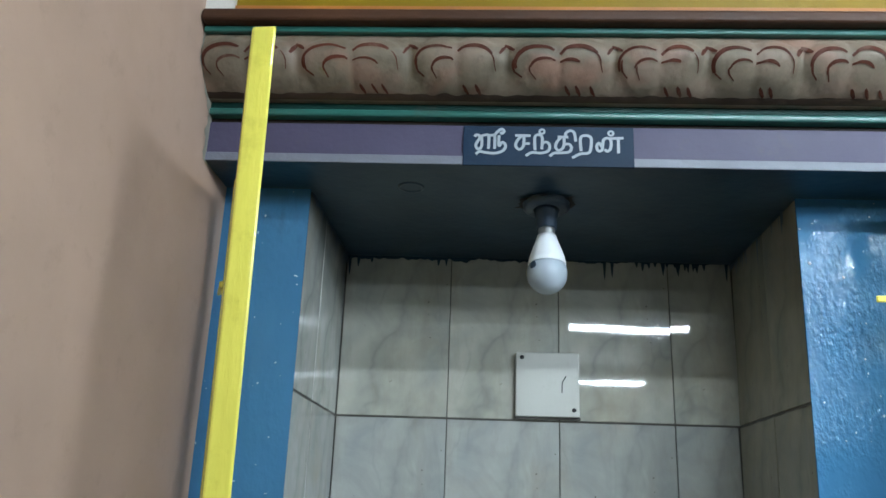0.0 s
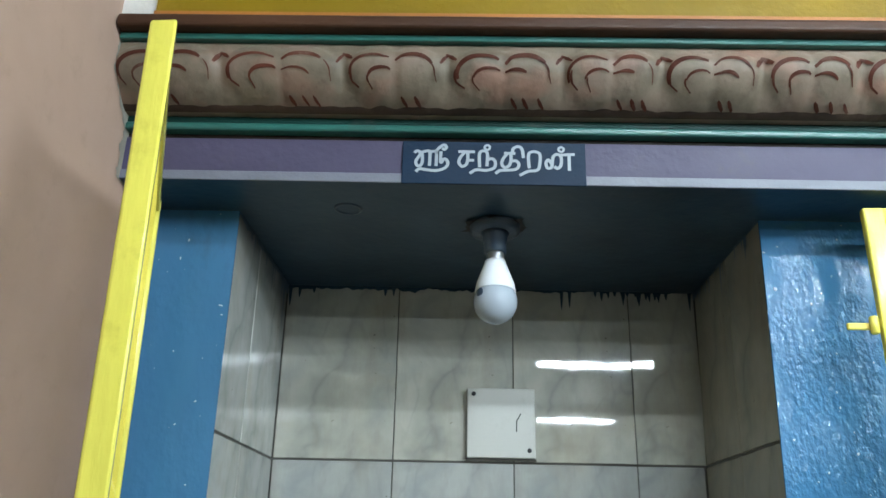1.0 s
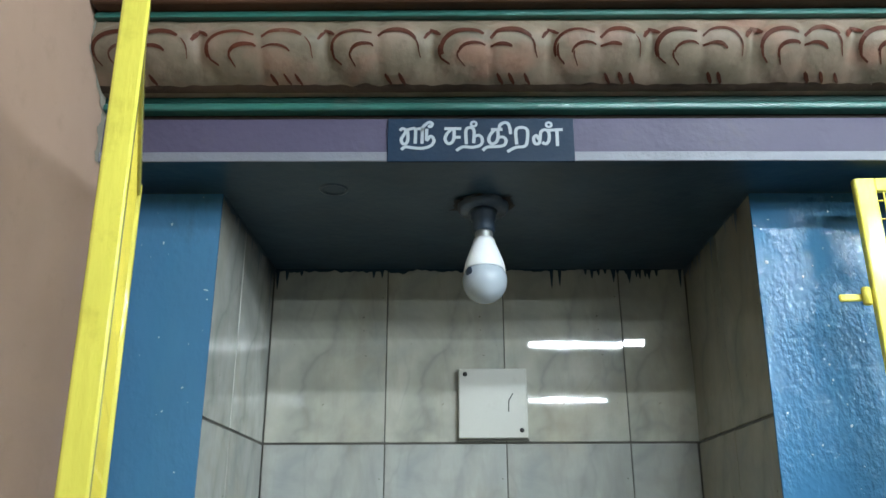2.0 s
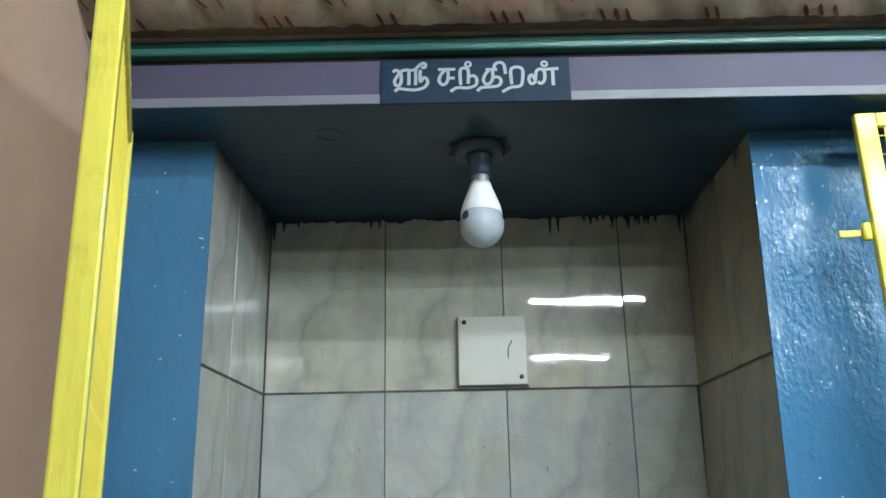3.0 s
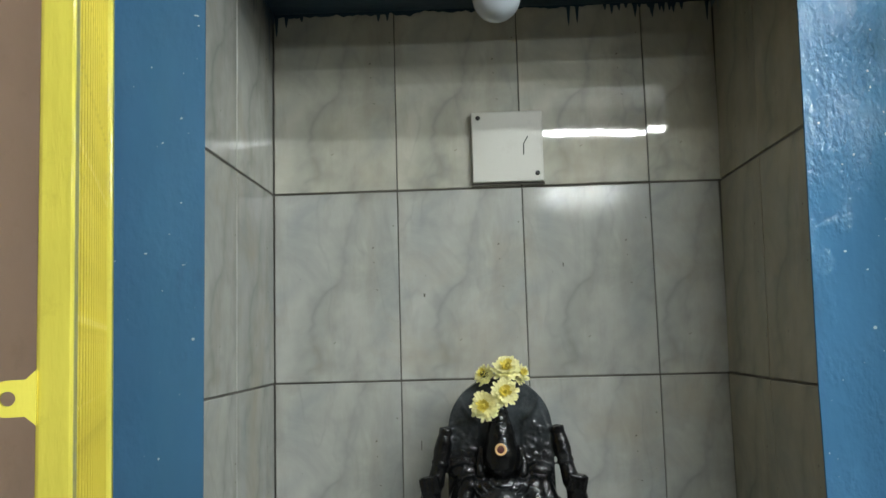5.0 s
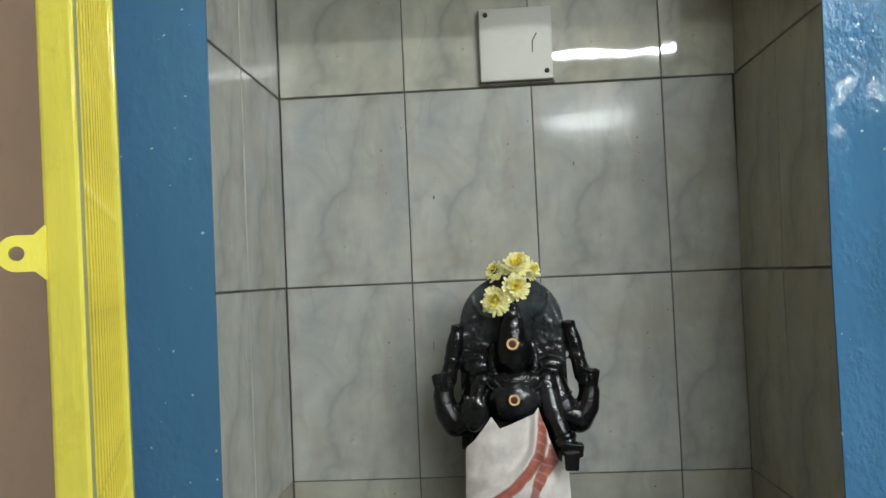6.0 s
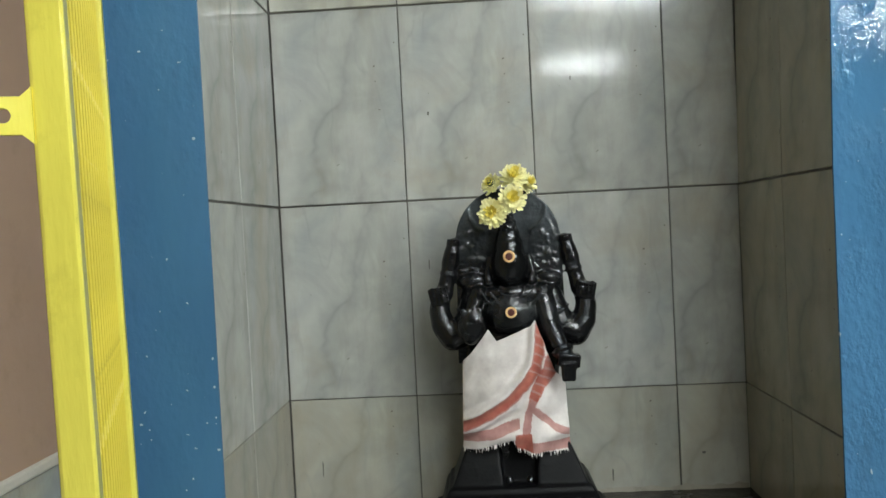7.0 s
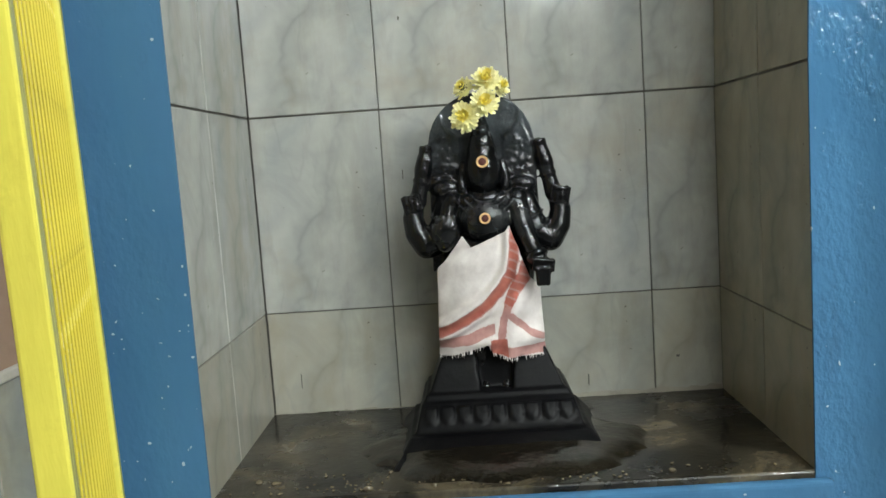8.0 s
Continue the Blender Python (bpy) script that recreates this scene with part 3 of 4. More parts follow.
def gate_leaf(side):
    """A steel leaf; local x runs from the hinge to the free edge, local y is its outer face."""
    top = new("gate_leaf")
    W, H0, H1, B, T = 0.402, 0.76, 1.902, 0.026, 0.012
    part("hinge_stile", box((0, 0, H0), (B, T, H1 - 0.02), 0.0025), YELLOW, top)
    bm = box((W - B, 0, H0), (W, 0.023, H1), 0.0025)
    for v in bm.verts:
        v.co.x -= 0.43 * v.co.y * (1 if v.co.x > W - B / 2 else 0.2)
    part("free_stile", bm, YELLOW, top)
    part("top_rail", box((B, 0.001, H1 - 0.038), (W - B, T - 0.001, H1 - 0.02), 0.002), YELLOW, top)
    part("bottom_rail", box((B, 0.001, H0), (W - B, T - 0.001, H0 + B), 0.002), YELLOW, top)
    up = lathe([(0.0013, H0 + B - 0.002), (0.0013, H1 - 0.036)], 6)
    first = part("wire", up, WIRE_YELLOW, top)
    for k in range(1, 15):
        w = part_copy(first, top)
        w.location = (B + 0.0235 * k + 0.010, 0.006, 0)
    first.location = (B + 0.010, 0.006, 0)
    flat = lathe([(0.0011, B), (0.0011, W - B)], 6, pose(0, 0, 0, 0, 90, 0))
    first = part("cross_wire", flat, WIRE_YELLOW, top)
    for k in range(1, 44):
        w = part_copy(first, top)
        w.location = (0, 0.0085, 0.800 + 0.0245 * k)
    first.location = (0, 0.0085, 0.800)
    for z in HINGE_Z:
        bm = lathe([(0.004, -0.011), (0.0055, -0.009), (0.0055, 0.009), (0.004, 0.011)], 12, pose(-0.006, 0.008, z))
        hinge = part("hinge", bm, YELLOW, top, "painted barrel hinge", True)
        part("hinge_strap", box((-0.036, T, z - 0.0045), (0.014, T + 0.005, z + 0.0045), 0.002), YELLOW, hinge)
    return top


def part_copy(ob, parent):
    w = ob.copy()
    scene.collection.objects.link(w)
    w.parent = parent
    return w


def hasp_plate(parent):
    """Rounded lug with a padlock hole, welded to the free stile."""
    bm = bmesh.new()
    n = 28
    outer, inner = [], []
    for k in range(n):
        a = 6.28318 * k / n
        inner.append((0.0046 * math.cos(a), 0.0046 * math.sin(a)))
        cx, cz = math.cos(a), math.sin(a)
        if cx < -0.1:
            outer.append((-0.0165 if cx < -0.6 else -0.010, math.copysign(0.0175 if cx < -0.6 else 0.0115, cz) * min(1, abs(cz) * 1.6)))
        else:
            outer.append((0.0115 * cx, 0.0115 * cz))
    front, rear = [], []
    for y, rows in ((-0.0025, front), (0.0025, rear)):
        rows.append([bm.verts.new((x, y, z)) for x, z in outer])
        rows.append([bm.verts.new((x, y, z)) for x, z in inner])
    for k in range(n):
        j = (k + 1) % n
        bm.faces.new((front[0][k], front[0][j], front[1][j], front[1][k]))
        bm.faces.new((rear[0][j], rear[0][k], rear[1][k], rear[1][j]))
        bm.faces.new((front[0][j], front[0][k], rear[0][k], rear[0][j]))
        bm.faces.new((front[1][k], front[1][j], rear[1][j], rear[1][k]))
    bmesh.ops.recalc_face_normals(bm, faces=bm.faces)
    # the lug points along the leaf's outer normal
    bmesh.ops.transform(bm, matrix=pose(0.402 - 0.010, 0.023 + 0.0155, 1.332, 0, 0, 90), verts=bm.verts)
    return part("hasp", bm, YELLOW, parent, "rounded lug with a padlock hole")


leaf_left = gate_leaf(1)
leaf_left.matrix_basis = Matrix.Translation((-0.078, -0.396, 0)) @ pose(0, 0, 0, 0, 0, math.degrees(math.atan2(-0.374, 0.145))) @ Matrix.Diagonal((1, -1, 1, 1))
leaf_left.matrix_basis = Matrix.Translation((0, 0, 1.3)) @ pose(0, 0, 0, 0, -0.8, 0) @ Matrix.Translation((0, 0, -1.3)) @ leaf_left.matrix_basis
tagged(leaf_left, "yellow enamelled steel gate leaf standing open", "gate", "shrine gate leaves")
hasp_plate(leaf_left)
leaf_right = gate_leaf(-1)
leaf_right.matrix_basis = Matrix.Translation((0.820, -0.414, 0)) @ pose(0, 0, 0, 0, 0, -3)
tagged(leaf_right, "yellow enamelled steel gate leaf swung wide open", "gate", "shrine gate leaves")


# ---- lamp on the soffit ----
def light_bulb():
    top = new("light_bulb")
    tagged(top, "unlit white LED bulb in a slate-painted ceiling holder", "light bulb")
    top.matrix_basis = pose(0.3585, -0.300, TOP - 0.004, -6, 0, 0) @ Matrix.Diagonal((1, 1, 1.025, 1))
    part("base_plate", lathe([(0.030, -0.016), (0.0355, -0.012), (0.036, -0.002), (0.036, 0.004)], 32), HOLDER, top, "", True)
    part("holder", lathe([(0.0140, -0.047), (0.0158, -0.045), (0.0158, -0.030), (0.0172, -0.029), (0.0176, -0.021), (0.021, -0.014)], 28), HOLDER, top, "painted-over lamp holder", True)
    part("cap", lathe([(0.0120, -0.060), (0.0128, -0.057), (0.0120, -0.054), (0.0128, -0.051), (0.0120, -0.046)], 24), STEEL, top, "bare metal bulb cap", True)
    part("body", lathe([(0.0280, -0.1045), (0.0284, -0.1035), (0.0262, -0.092), (0.0208, -0.077), (0.0162, -0.065), (0.0146, -0.0585), (0.0118, -0.0575)], 32), BULB_BODY, top, "white plastic bulb body", True)
    globe = [(0.0300 * math.cos(radians(a)), -0.1180 + 0.0300 * math.sin(radians(a))) for a in range(-88, 24, 10)] + [(0.0270, -0.1045)]
    globe_part = part("diffuser", lathe(globe, 32), BULB_GLASS, top, "frosted grey-white globe", True)
    bm = bmesh.new()
    add_ball(bm, (-0.0215, -0.0195, -0.1125), (0.0062, 0.0012, 0.0070), pose(0, 0, 0, 0, 0, -48), 14, 10)
    part("printed_mark", bm, HOLDER, globe_part, "small grey printed mark", True)
    return top


light_bulb()
bm = bmesh.new()
rr = random.Random(8)
edge = []
for k in range(48):
    a = 6.28318 * k / 48
    q = 0.037 + 0.006 * noise.noise((math.cos(a) * 3, math.sin(a) * 3, 2)) + (0.012 * rr.random() if k % 7 == 0 else 0)
    edge.append(bm.verts.new((0.3585 + q * 1.15 * math.cos(a), -0.300 + q * math.sin(a), TOP - 0.0092)))
bm.faces.new(edge)
structure("trim_paint_blot", bm, SHADE_AND_BLOT, "dark paint blot round the lamp holder")
ring = new("junction_cover")
ring.location = (0.1555, -0.352, TOP)
tagged(ring, "round junction cover painted over on the soffit", "junction cover")
part("rim", lathe([(0.0140, -0.003), (0.0165, -0.007), (0.0195, -0.006), (0.022, 0.001)], 28), HOLDER, ring, "", True)
part("lid", lathe([(0.004, -0.0038), (0.010, -0.0034), (0.0140, -0.0025)], 28), NAVY, ring, "", True)

# ---- blank board on the back wall ----
plate = new("switch_board")
plate.location = (0.3785, 0.0, 1.663)
tagged(plate, "blank ivory square board screwed to the tiles", "switch board")
part("cover", box((-0.0565, -0.012, -0.0565), (0.0565, 0.0, 0.0575), 0.002), PLATE, plate)
part("backing", box((-0.0575, -0.0045, -0.0605), (0.0585, 0.0005, -0.0565), 0.001), GROUT, plate, "dirty mortar line under the board")
for dx, dz in ((-0.0455, 0.048), (0.0465, -0.0440)):
    part("screw", lathe([(0.0022, -0.0022), (0.0038, -0.001), (0.0038, 0.001)], 14, pose(dx, -0.0125, dz, -90, 0, 0)), BLACK, plate, "black screw head", True)
bm = bmesh.new()
for (x0, z0), (x1, z1) in (((0.033, 0.016), (0.026, 0.004)), ((0.026, 0.004), (0.0255, -0.014))):
    d = Vector((x1 - x0, 0, z1 - z0))
    s = Vector((d.z, 0, -d.x)).normalized() * 0.0009
    v = [bm.verts.new(p) for p in (Vector((x0, -0.0124, z0)) - s, Vector((x0, -0.0124, z0)) + s, Vector((x1, -0.0124, z1)) + s, Vector((x1, -0.0124, z1)) - s)]
    bm.faces.new(v)
part("scratch", bm, BLACK, plate, "dark scratch")

# ---- painted sign ----
sign = tagged(new("name_sign"), "navy painted name sign with pale hand lettering", "sign")
sign.matrix_basis = SAG
part("panel", box((0.2345, -0.4402, TOP - 0.0055), (0.469, -0.4365, 1.9595), 0.0008), SIGN_BLUE, sign)
SX, SZ, SK = 0.2345, 1.9595, 0.234 / 967


def letter(strokes, rings=(), width=0.0041):
    bm = bmesh.new()
    for pts in strokes:
        fine = []
        for i in range(len(pts) - 1):
            p0, p1, p2, p3 = (Vector(pts[max(0, min(len(pts) - 1, i + k))]) for k in (-1, 0, 1, 2))
            for k in range(6):
                t = k / 6
                fine.append(0.5 * ((2 * p1) + (p2 - p0) * t + (2 * p0 - 5 * p1 + 4 * p2 - p3) * t * t + (3 * p1 - p0 - 3 * p2 + p3) * t ** 3))
        fine.append(Vector(pts[-1]))
        stroke(bm, fine, width)
    for x, y, r in rings:
        stroke(bm, [Vector((x + r * math.cos(a * 0.3927), y + r * math.sin(a * 0.3927))) for a in range(17)], width * 0.75)
    part("letter", bm, SIGN_INK, sign, "pale painted letter")


def stroke(bm, pts, width):
    rows = []
    for i, p in enumerate(pts):
        d = pts[min(i + 1, len(pts) - 1)] - pts[max(i - 1, 0)]
        s = Vector((-d.y, d.x)).normalized() * width / 2 / SK if d.length else Vector((0, width / 2 / SK))
        row = []
        for q in (p - s, p + s):
            x, z = SX + (q.x - 65) * SK, SZ - (q.y - 32) * SK * 0.96
            row.append(bm.verts.new((x, -0.4412, z)))
        rows.append(row)
    for a, b in zip(rows, rows[1:]):
        bm.faces.new((a[0], a[1], b[1], b[0]))


letter([[(130, 108), (140, 96), (155, 99), (160, 115), (148, 138), (138, 162), (146, 185), (162, 186), (172, 165), (172, 130), (168, 100)],
        [(166, 104), (190, 96), (210, 98), (212, 140), (211, 186)], [(212, 100), (235, 96), (246, 104), (246, 186)],
        [(246, 112), (247, 92), (262, 72), (284, 56), (298, 68), (289, 84), (276, 76)],
        [(270, 96), (270, 165), (288, 142), (304, 152), (307, 176), (288, 201), (245, 214), (195, 210), (160, 205), (140, 222)]])
letter([[(362, 96), (450, 96)], [(398, 98), (374, 130), (366, 162), (382, 186), (402, 178), (412, 150), (412, 96)], [(412, 148), (446, 148)]])
letter([[(476, 190), (476, 100), (514, 100), (514, 184)], [(514, 146), (540, 136), (558, 156), (552, 192), (512, 208), (458, 206), (424, 228)]], [(515, 68, 14)])
letter([[(604, 102), (664, 102)], [(622, 104), (600, 134), (592, 166), (606, 188), (628, 180), (640, 150), (640, 102)],
        [(640, 150), (668, 148), (682, 170), (668, 198), (622, 205), (582, 208), (560, 228)], [(648, 100), (652, 74), (676, 60), (698, 74), (706, 130)]])
letter([[(736, 192), (736, 100), (790, 100), (790, 176), (774, 204), (730, 210), (686, 236)]])
letter([[(852, 162), (838, 138), (824, 158), (832, 188), (852, 184), (858, 150), (864, 116), (886, 104), (904, 122), (902, 170), (884, 190), (868, 178)], [(892, 108), (976, 103)], [(946, 108), (946, 202)]], [(905, 74, 14)])


# ---- dark paint that ran from the soffit over the tiles ----
def paint_runs():
    r = random.Random(11)
    bm = bmesh.new()
    n = 560
    lo = []
    runs = {0.022: 0.018, 0.048: 0.010, 0.175: 0.012, 0.19: 0.013, 0.486: 0.034, 0.500: 0.030, 0.595: 0.016, 0.62: 0.018, 0.634: 0.014, 0.655: 0.012, 0.006: 0.035, 0.709: 0.035}
    for k in range(12):
        runs[0.545 + 0.0115 * k + r.uniform(-0.003, 0.003)] = r.uniform(0.006, 0.018)
    for i in range(n + 1):
        x = L + (R - L) * i / n
        d = 0.010 + 0.006 * noise.noise((x * 25, 0, 1)) + 0.004 * noise.noise((x * 90, 3, 1))
        for c, h in runs.items():
            d += h * max(0, 1 - abs(x - c) / 0.0026) ** 0.4
        lo.append(d)
    a = [bm.verts.new((L + (R - L) * i / n, -0.0018, TOP + 0.002)) for i in range(n + 1)]
    b = [bm.verts.new((L + (R - L) * i / n, -0.0015, TOP - lo[i])) for i in range(n + 1)]
    for i in range(n):
        bm.faces.new((a[i], b[i], b[i + 1], a[i + 1]))
    structure("trim_paint_runs", bm, NAVY, "dark paint runs along the top of the tiles")


paint_runs()


def side_runs(x_at, name, seed):
    """Ragged soot and paint along the top of a side wall."""
    r = random.Random(seed)
    runs = [(r.uniform(DEPTH + 0.02, -0.01), r.uniform(0.012, 0.06), r.uniform(0.0012, 0.004)) for _ in range(16)]
    bm = bmesh.new()
    n, rows = 260, []
    for i in range(n + 1):
        y = DEPTH + 0.006 + (-0.002 - DEPTH - 0.006) * i / n
        d = 0.010 + 0.008 * noise.noise((y * 22, seed, 1)) + 0.004 * noise.noise((y * 90, seed, 4)) + 0.012 * max(0, (y + 0.06) / 0.06)
        for c, h, w in runs:
            d += h * max(0, 1 - abs(y - c) / w) ** 0.5
        rows.append([bm.verts.new((x_at(z), y, z)) for z in (TOP + 0.002, TOP - max(0.002, d))])
    for a, b in zip(rows, rows[1:]):
        bm.faces.new((a[0], a[1], b[1], b[0]))
    structure(name, bm, NAVY, "dark paint and soot runs under the soffit")


side_runs(lambda z: 0.0022, "trim_paint_runs_left", 4)
side_runs(lambda z: right_x(z) - 0.0026, "trim_paint_runs_right", 9)


def mortar_line():
    bm = bmesh.new()
    n = 150
    rows = []
    for i in range(n + 1):
        x = L + (0.704 - L) * i / n
        h = 0.0012 + 0.003 * noise.noise((x * 30, 5, 0)) + 0.0025 * noise.noise((x * 110, 2, 0)) + (0.0060 + 0.004 * noise.noise((x * 60, 8, 3)) if x > 0.45 else 0)
        d = 0.0015 + 0.004 * noise.noise((x * 45, 9, 0))
        rows.append([bm.verts.new(p) for p in ((x, 0.004, FLOOR - 0.004), (x, -max(0.001, d), FLOOR - 0.004), (x, -max(0.001, d) * 0.9, FLOOR + 0.0012), (x, -0.0012, FLOOR + max(0.0005, h)))])
    for a, b in zip(rows, rows[1:]):
        for k in range(3):
            bm.faces.new((a[k], a[k + 1], b[k + 1], b[k]))
    bmesh.ops.recalc_face_normals(bm, faces=bm.faces)
    structure("trim_mortar", bm, MORTAR, "pale crumbling mortar along the foot of the tiles", True)


mortar_line()


# ---- the statue: one carved piece ----
def add_block(bm, c, size, turn=(0, 0, 0)):
    """A soft-cornered block."""
    made = bmesh.ops.create_cube(bm, size=1)["verts"]
    bmesh.ops.transform(bm, matrix=Matrix.Translation(c) @ pose(0, 0, 0, *turn) @ Matrix.Diagonal((*size, 1)), verts=made)


def add_turned(bm, axis, rows):
    """A turned solid along a leaning axis: rows of share and radius."""
    a, b = Vector(axis[0]), Vector(axis[1])
    add_limb(bm, [(*(a + (b - a) * t), r) for t, r in rows], 16)


def add_disc(bm, a, b, r0, r1):
    a, b = Vector(a), Vector(b)
    made = bmesh.ops.create_cone(bm, cap_ends=True, segments=20, radius1=r0, radius2=r1, depth=(b - a).length)["verts"]
    bmesh.ops.transform(bm, matrix=Matrix.Translation((a + b) / 2) @ (b - a).to_track_quat("Z", "Y").to_matrix().to_4x4(), verts=made)


def statue():
    bm = bmesh.new()
    cx = 0.3495
    rr = random.Random(19)
    # arched back slab
    prof = [(cx + 0.0735 * math.cos(radians(a)), 1.233 + 0.0725 * math.sin(radians(a))) for a in range(0, 181, 9)]
    prof = [(cx + 0.078, 1.06)] + prof + [(cx - 0.078, 1.06)]
    f, k = [bm.verts.new((x, -0.112, z)) for x, z in prof], [bm.verts.new((x, -0.078, z)) for x, z in prof]
    bm.faces.new(f[::-1]), bm.faces.new(k)
    for i in range(len(prof)):
        j = (i + 1) % len(prof)
        bm.faces.new((f[i], f[j], k[j], k[i]))
    # two carved drapes that part from the crown, with rough beading on them
    for s in (-1, 1):
        add_limb(bm, [(cx + s * 0.055, -0.1110, 1.277, 0.0026), (cx + s * 0.052, -0.1125, 1.264, 0.0034), (cx + s * 0.044, -0.113, 1.251, 0.0036), (cx + s * 0.033, -0.113, 1.244, 0.0030)])
        drape = [(0.030, 1.243), (0.044, 1.250), (0.056, 1.266), (0.068, 1.232), (0.072, 1.175), (0.030, 1.165)]
        a, b = ([bm.verts.new((cx + s * x, y, z)) for x, z in drape] for y in (-0.1138, -0.100))
        bm.faces.new(a), bm.faces.new(b)
        for i in range(6):
            j = (i + 1) % 6
            bm.faces.new((a[i], a[j], b[j], b[i]))
        for q in range(70):
            x, z = rr.uniform(0.033, 0.068), rr.uniform(1.17, 1.245)
            add_ball(bm, (cx + s * x, -0.1135, z), (rr.uniform(0.002, 0.0048), rr.uniform(0.0015, 0.003), rr.uniform(0.002, 0.0048)), None, 8, 6)
        add_ball(bm, (cx + s * 0.052, -0.113, 1.176), (0.021, 0.011, 0.012))
    # crown and head as plain turned shapes
    add_limb(bm, [(cx, -0.122, 1.268, 0.0085), (cx, -0.123, 1.250, 0.0130), (cx, -0.124, 1.232, 0.0185), (cx, -0.125, 1.220, 0.0215)], 20)
    for z, r in ((1.258, 0.0128), (1.244, 0.0168), (1.229, 0.0212)):
        add_ball(bm, (cx, -0.124, z), (r, r, 0.0026))
    add_ball(bm, (cx, -0.127, 1.199), (0.0255, 0.0255, 0.034))
    for s in (-1, 1):
        add_limb(bm, [(cx + s * 0.027, -0.120, 1.207, 0.0055), (cx + s * 0.031, -0.122, 1.186, 0.0060), (cx + s * 0.029, -0.123, 1.174, 0.0075)])
    add_limb(bm, [(cx, -0.120, 1.172, 0.0175), (cx, -0.119, 1.155, 0.0200)])
    # chest, round belly, hips
    add_ball(bm, (cx, -0.116, 1.156), (0.056, 0.022, 0.017))
    for s in (-1, 1):
        add_ball(bm, (cx + s * 0.044, -0.117, 1.158), (0.017, 0.019, 0.014))
    add_ball(bm, (cx - 0.002, -0.121, 1.129), (0.041, 0.033, 0.036))
    add_ball(bm, (cx, -0.113, 1.07), (0.062, 0.034, 0.055))
    for k in range(3):
        # necklace strands on the chest
        add_limb(bm, [(cx + (0.019 + 0.010 * k) * math.cos(radians(a)), -0.140 - 0.004 * math.sin(radians(-a)) + 0.0014 * k, 1.168 - 0.003 * k + (0.012 + 0.006 * k) * math.sin(radians(a)), 0.0021) for a in range(-170, -9, 20)], 6)
    # raised arms, each with a flat-topped emblem; the hands are blocky
    for s, e in ((-1, 0.0), (1, 0.0035)):
        X = lambda a: cx + s * (a + (e if s > 0 else 0))
        add_limb(bm, [(X(0.050), -0.112, 1.155, 0.0185), (X(0.060), -0.117, 1.124, 0.0190), (X(0.070), -0.119, 1.106, 0.0200), (X(0.084), -0.120, 1.0995, 0.0195), (X(0.0965), -0.118, 1.116, 0.0172), (X(0.101), -0.116, 1.136, 0.0148), (X(0.099), -0.114, 1.150, 0.0140)])
        add_block(bm, (X(0.1005), -0.116, 1.158), (0.027, 0.024, 0.024), (0, s * 12, 0))
        for q in range(3):
            add_limb(bm, [(X(0.094 + 0.007 * q), -0.127, 1.150, 0.0036), (X(0.096 + 0.007 * q), -0.126, 1.167, 0.0034)], 8)
        add_turned(bm, ((X(0.093), -0.113, 1.160), (X(0.076), -0.110, 1.231)), ((0, 0.0125), (0.25, 0.0110), (0.42, 0.0102), (0.60, 0.0128), (0.80, 0.0118), (0.97, 0.0096)))
        add_disc(bm, (X(0.0762), -0.110, 1.229), (X(0.0752), -0.110, 1.236), 0.0112, 0.0106)
        add_disc(bm, (X(0.0865), -0.112, 1.186), (X(0.0855), -0.112, 1.190), 0.0125, 0.0120)
        for q in range(3):
            add_ball(bm, (X(0.060 + 0.010 * q), -0.118, 1.130 - 0.013 * q), (0.0202, 0.0205, 0.0035), pose(0, 0, 0, 0, -s * 28, 0))
    # forearm with an open palm, and the arm that hangs to a fist
    add_limb(bm, [(cx - 0.050, -0.122, 1.150, 0.014), (cx - 0.060, -0.132, 1.115, 0.0135), (cx - 0.058, -0.145, 1.102, 0.012)])
    add_ball(bm, (cx - 0.056, -0.147, 1.116), (0.0205, 0.011, 0.023), pose(0, 0, 0, 12, 0, 0))
    for q in range(4):
        add_limb(bm, [(cx - 0.068 + 0.008 * q, -0.153, 1.122, 0.0040), (cx - 0.067 + 0.0075 * q, -0.151, 1.139, 0.0036)], 8)
    add_limb(bm, [(cx + 0.044, -0.124, 1.150, 0.0155), (cx + 0.050, -0.138, 1.117, 0.0142), (cx + 0.060, -0.150, 1.090, 0.0125), (cx + 0.067, -0.157, 1.074, 0.0125)])
    add_disc(bm, (cx + 0.064, -0.154, 1.083), (cx + 0.0665, -0.157, 1.077), 0.0155, 0.0155)
    add_block(bm, (cx + 0.072, -0.163, 1.068), (0.030, 0.020, 0.017), (0, 8, 0))
    for q in range(3):
        add_limb(bm, [(cx + 0.064 + 0.0068 * q, -0.171, 1.063, 0.0042), (cx + 0.0645 + 0.006 * q, -0.170, 1.043, 0.0038)], 8)
    # legs down to the pedestal
    for s in (-1, 1):
        add_limb(bm, [(cx + s * 0.030, -0.110, 1.06, 0.036), (cx + s * 0.026, -0.106, 0.97, 0.026), (cx + s * 0.015, -0.118, 0.905, 0.011), (cx + s * 0.015, -0.128, 0.894, 0.010)])
    bmesh.ops.recalc_face_normals(bm, faces=bm.faces)
    ob = put("statue", bm, STONE, None)
    r = ob.modifiers.new("carve", "REMESH")
    r.mode, r.voxel_size, r.use_smooth_shade = "VOXEL", 0.0016, True
    s = ob.modifiers.new("wear", "SMOOTH")
    s.iterations, s.factor = 3, 0.5
    return tagged(ob, "oiled black granite deity statue on a lotus pedestal", "statue")


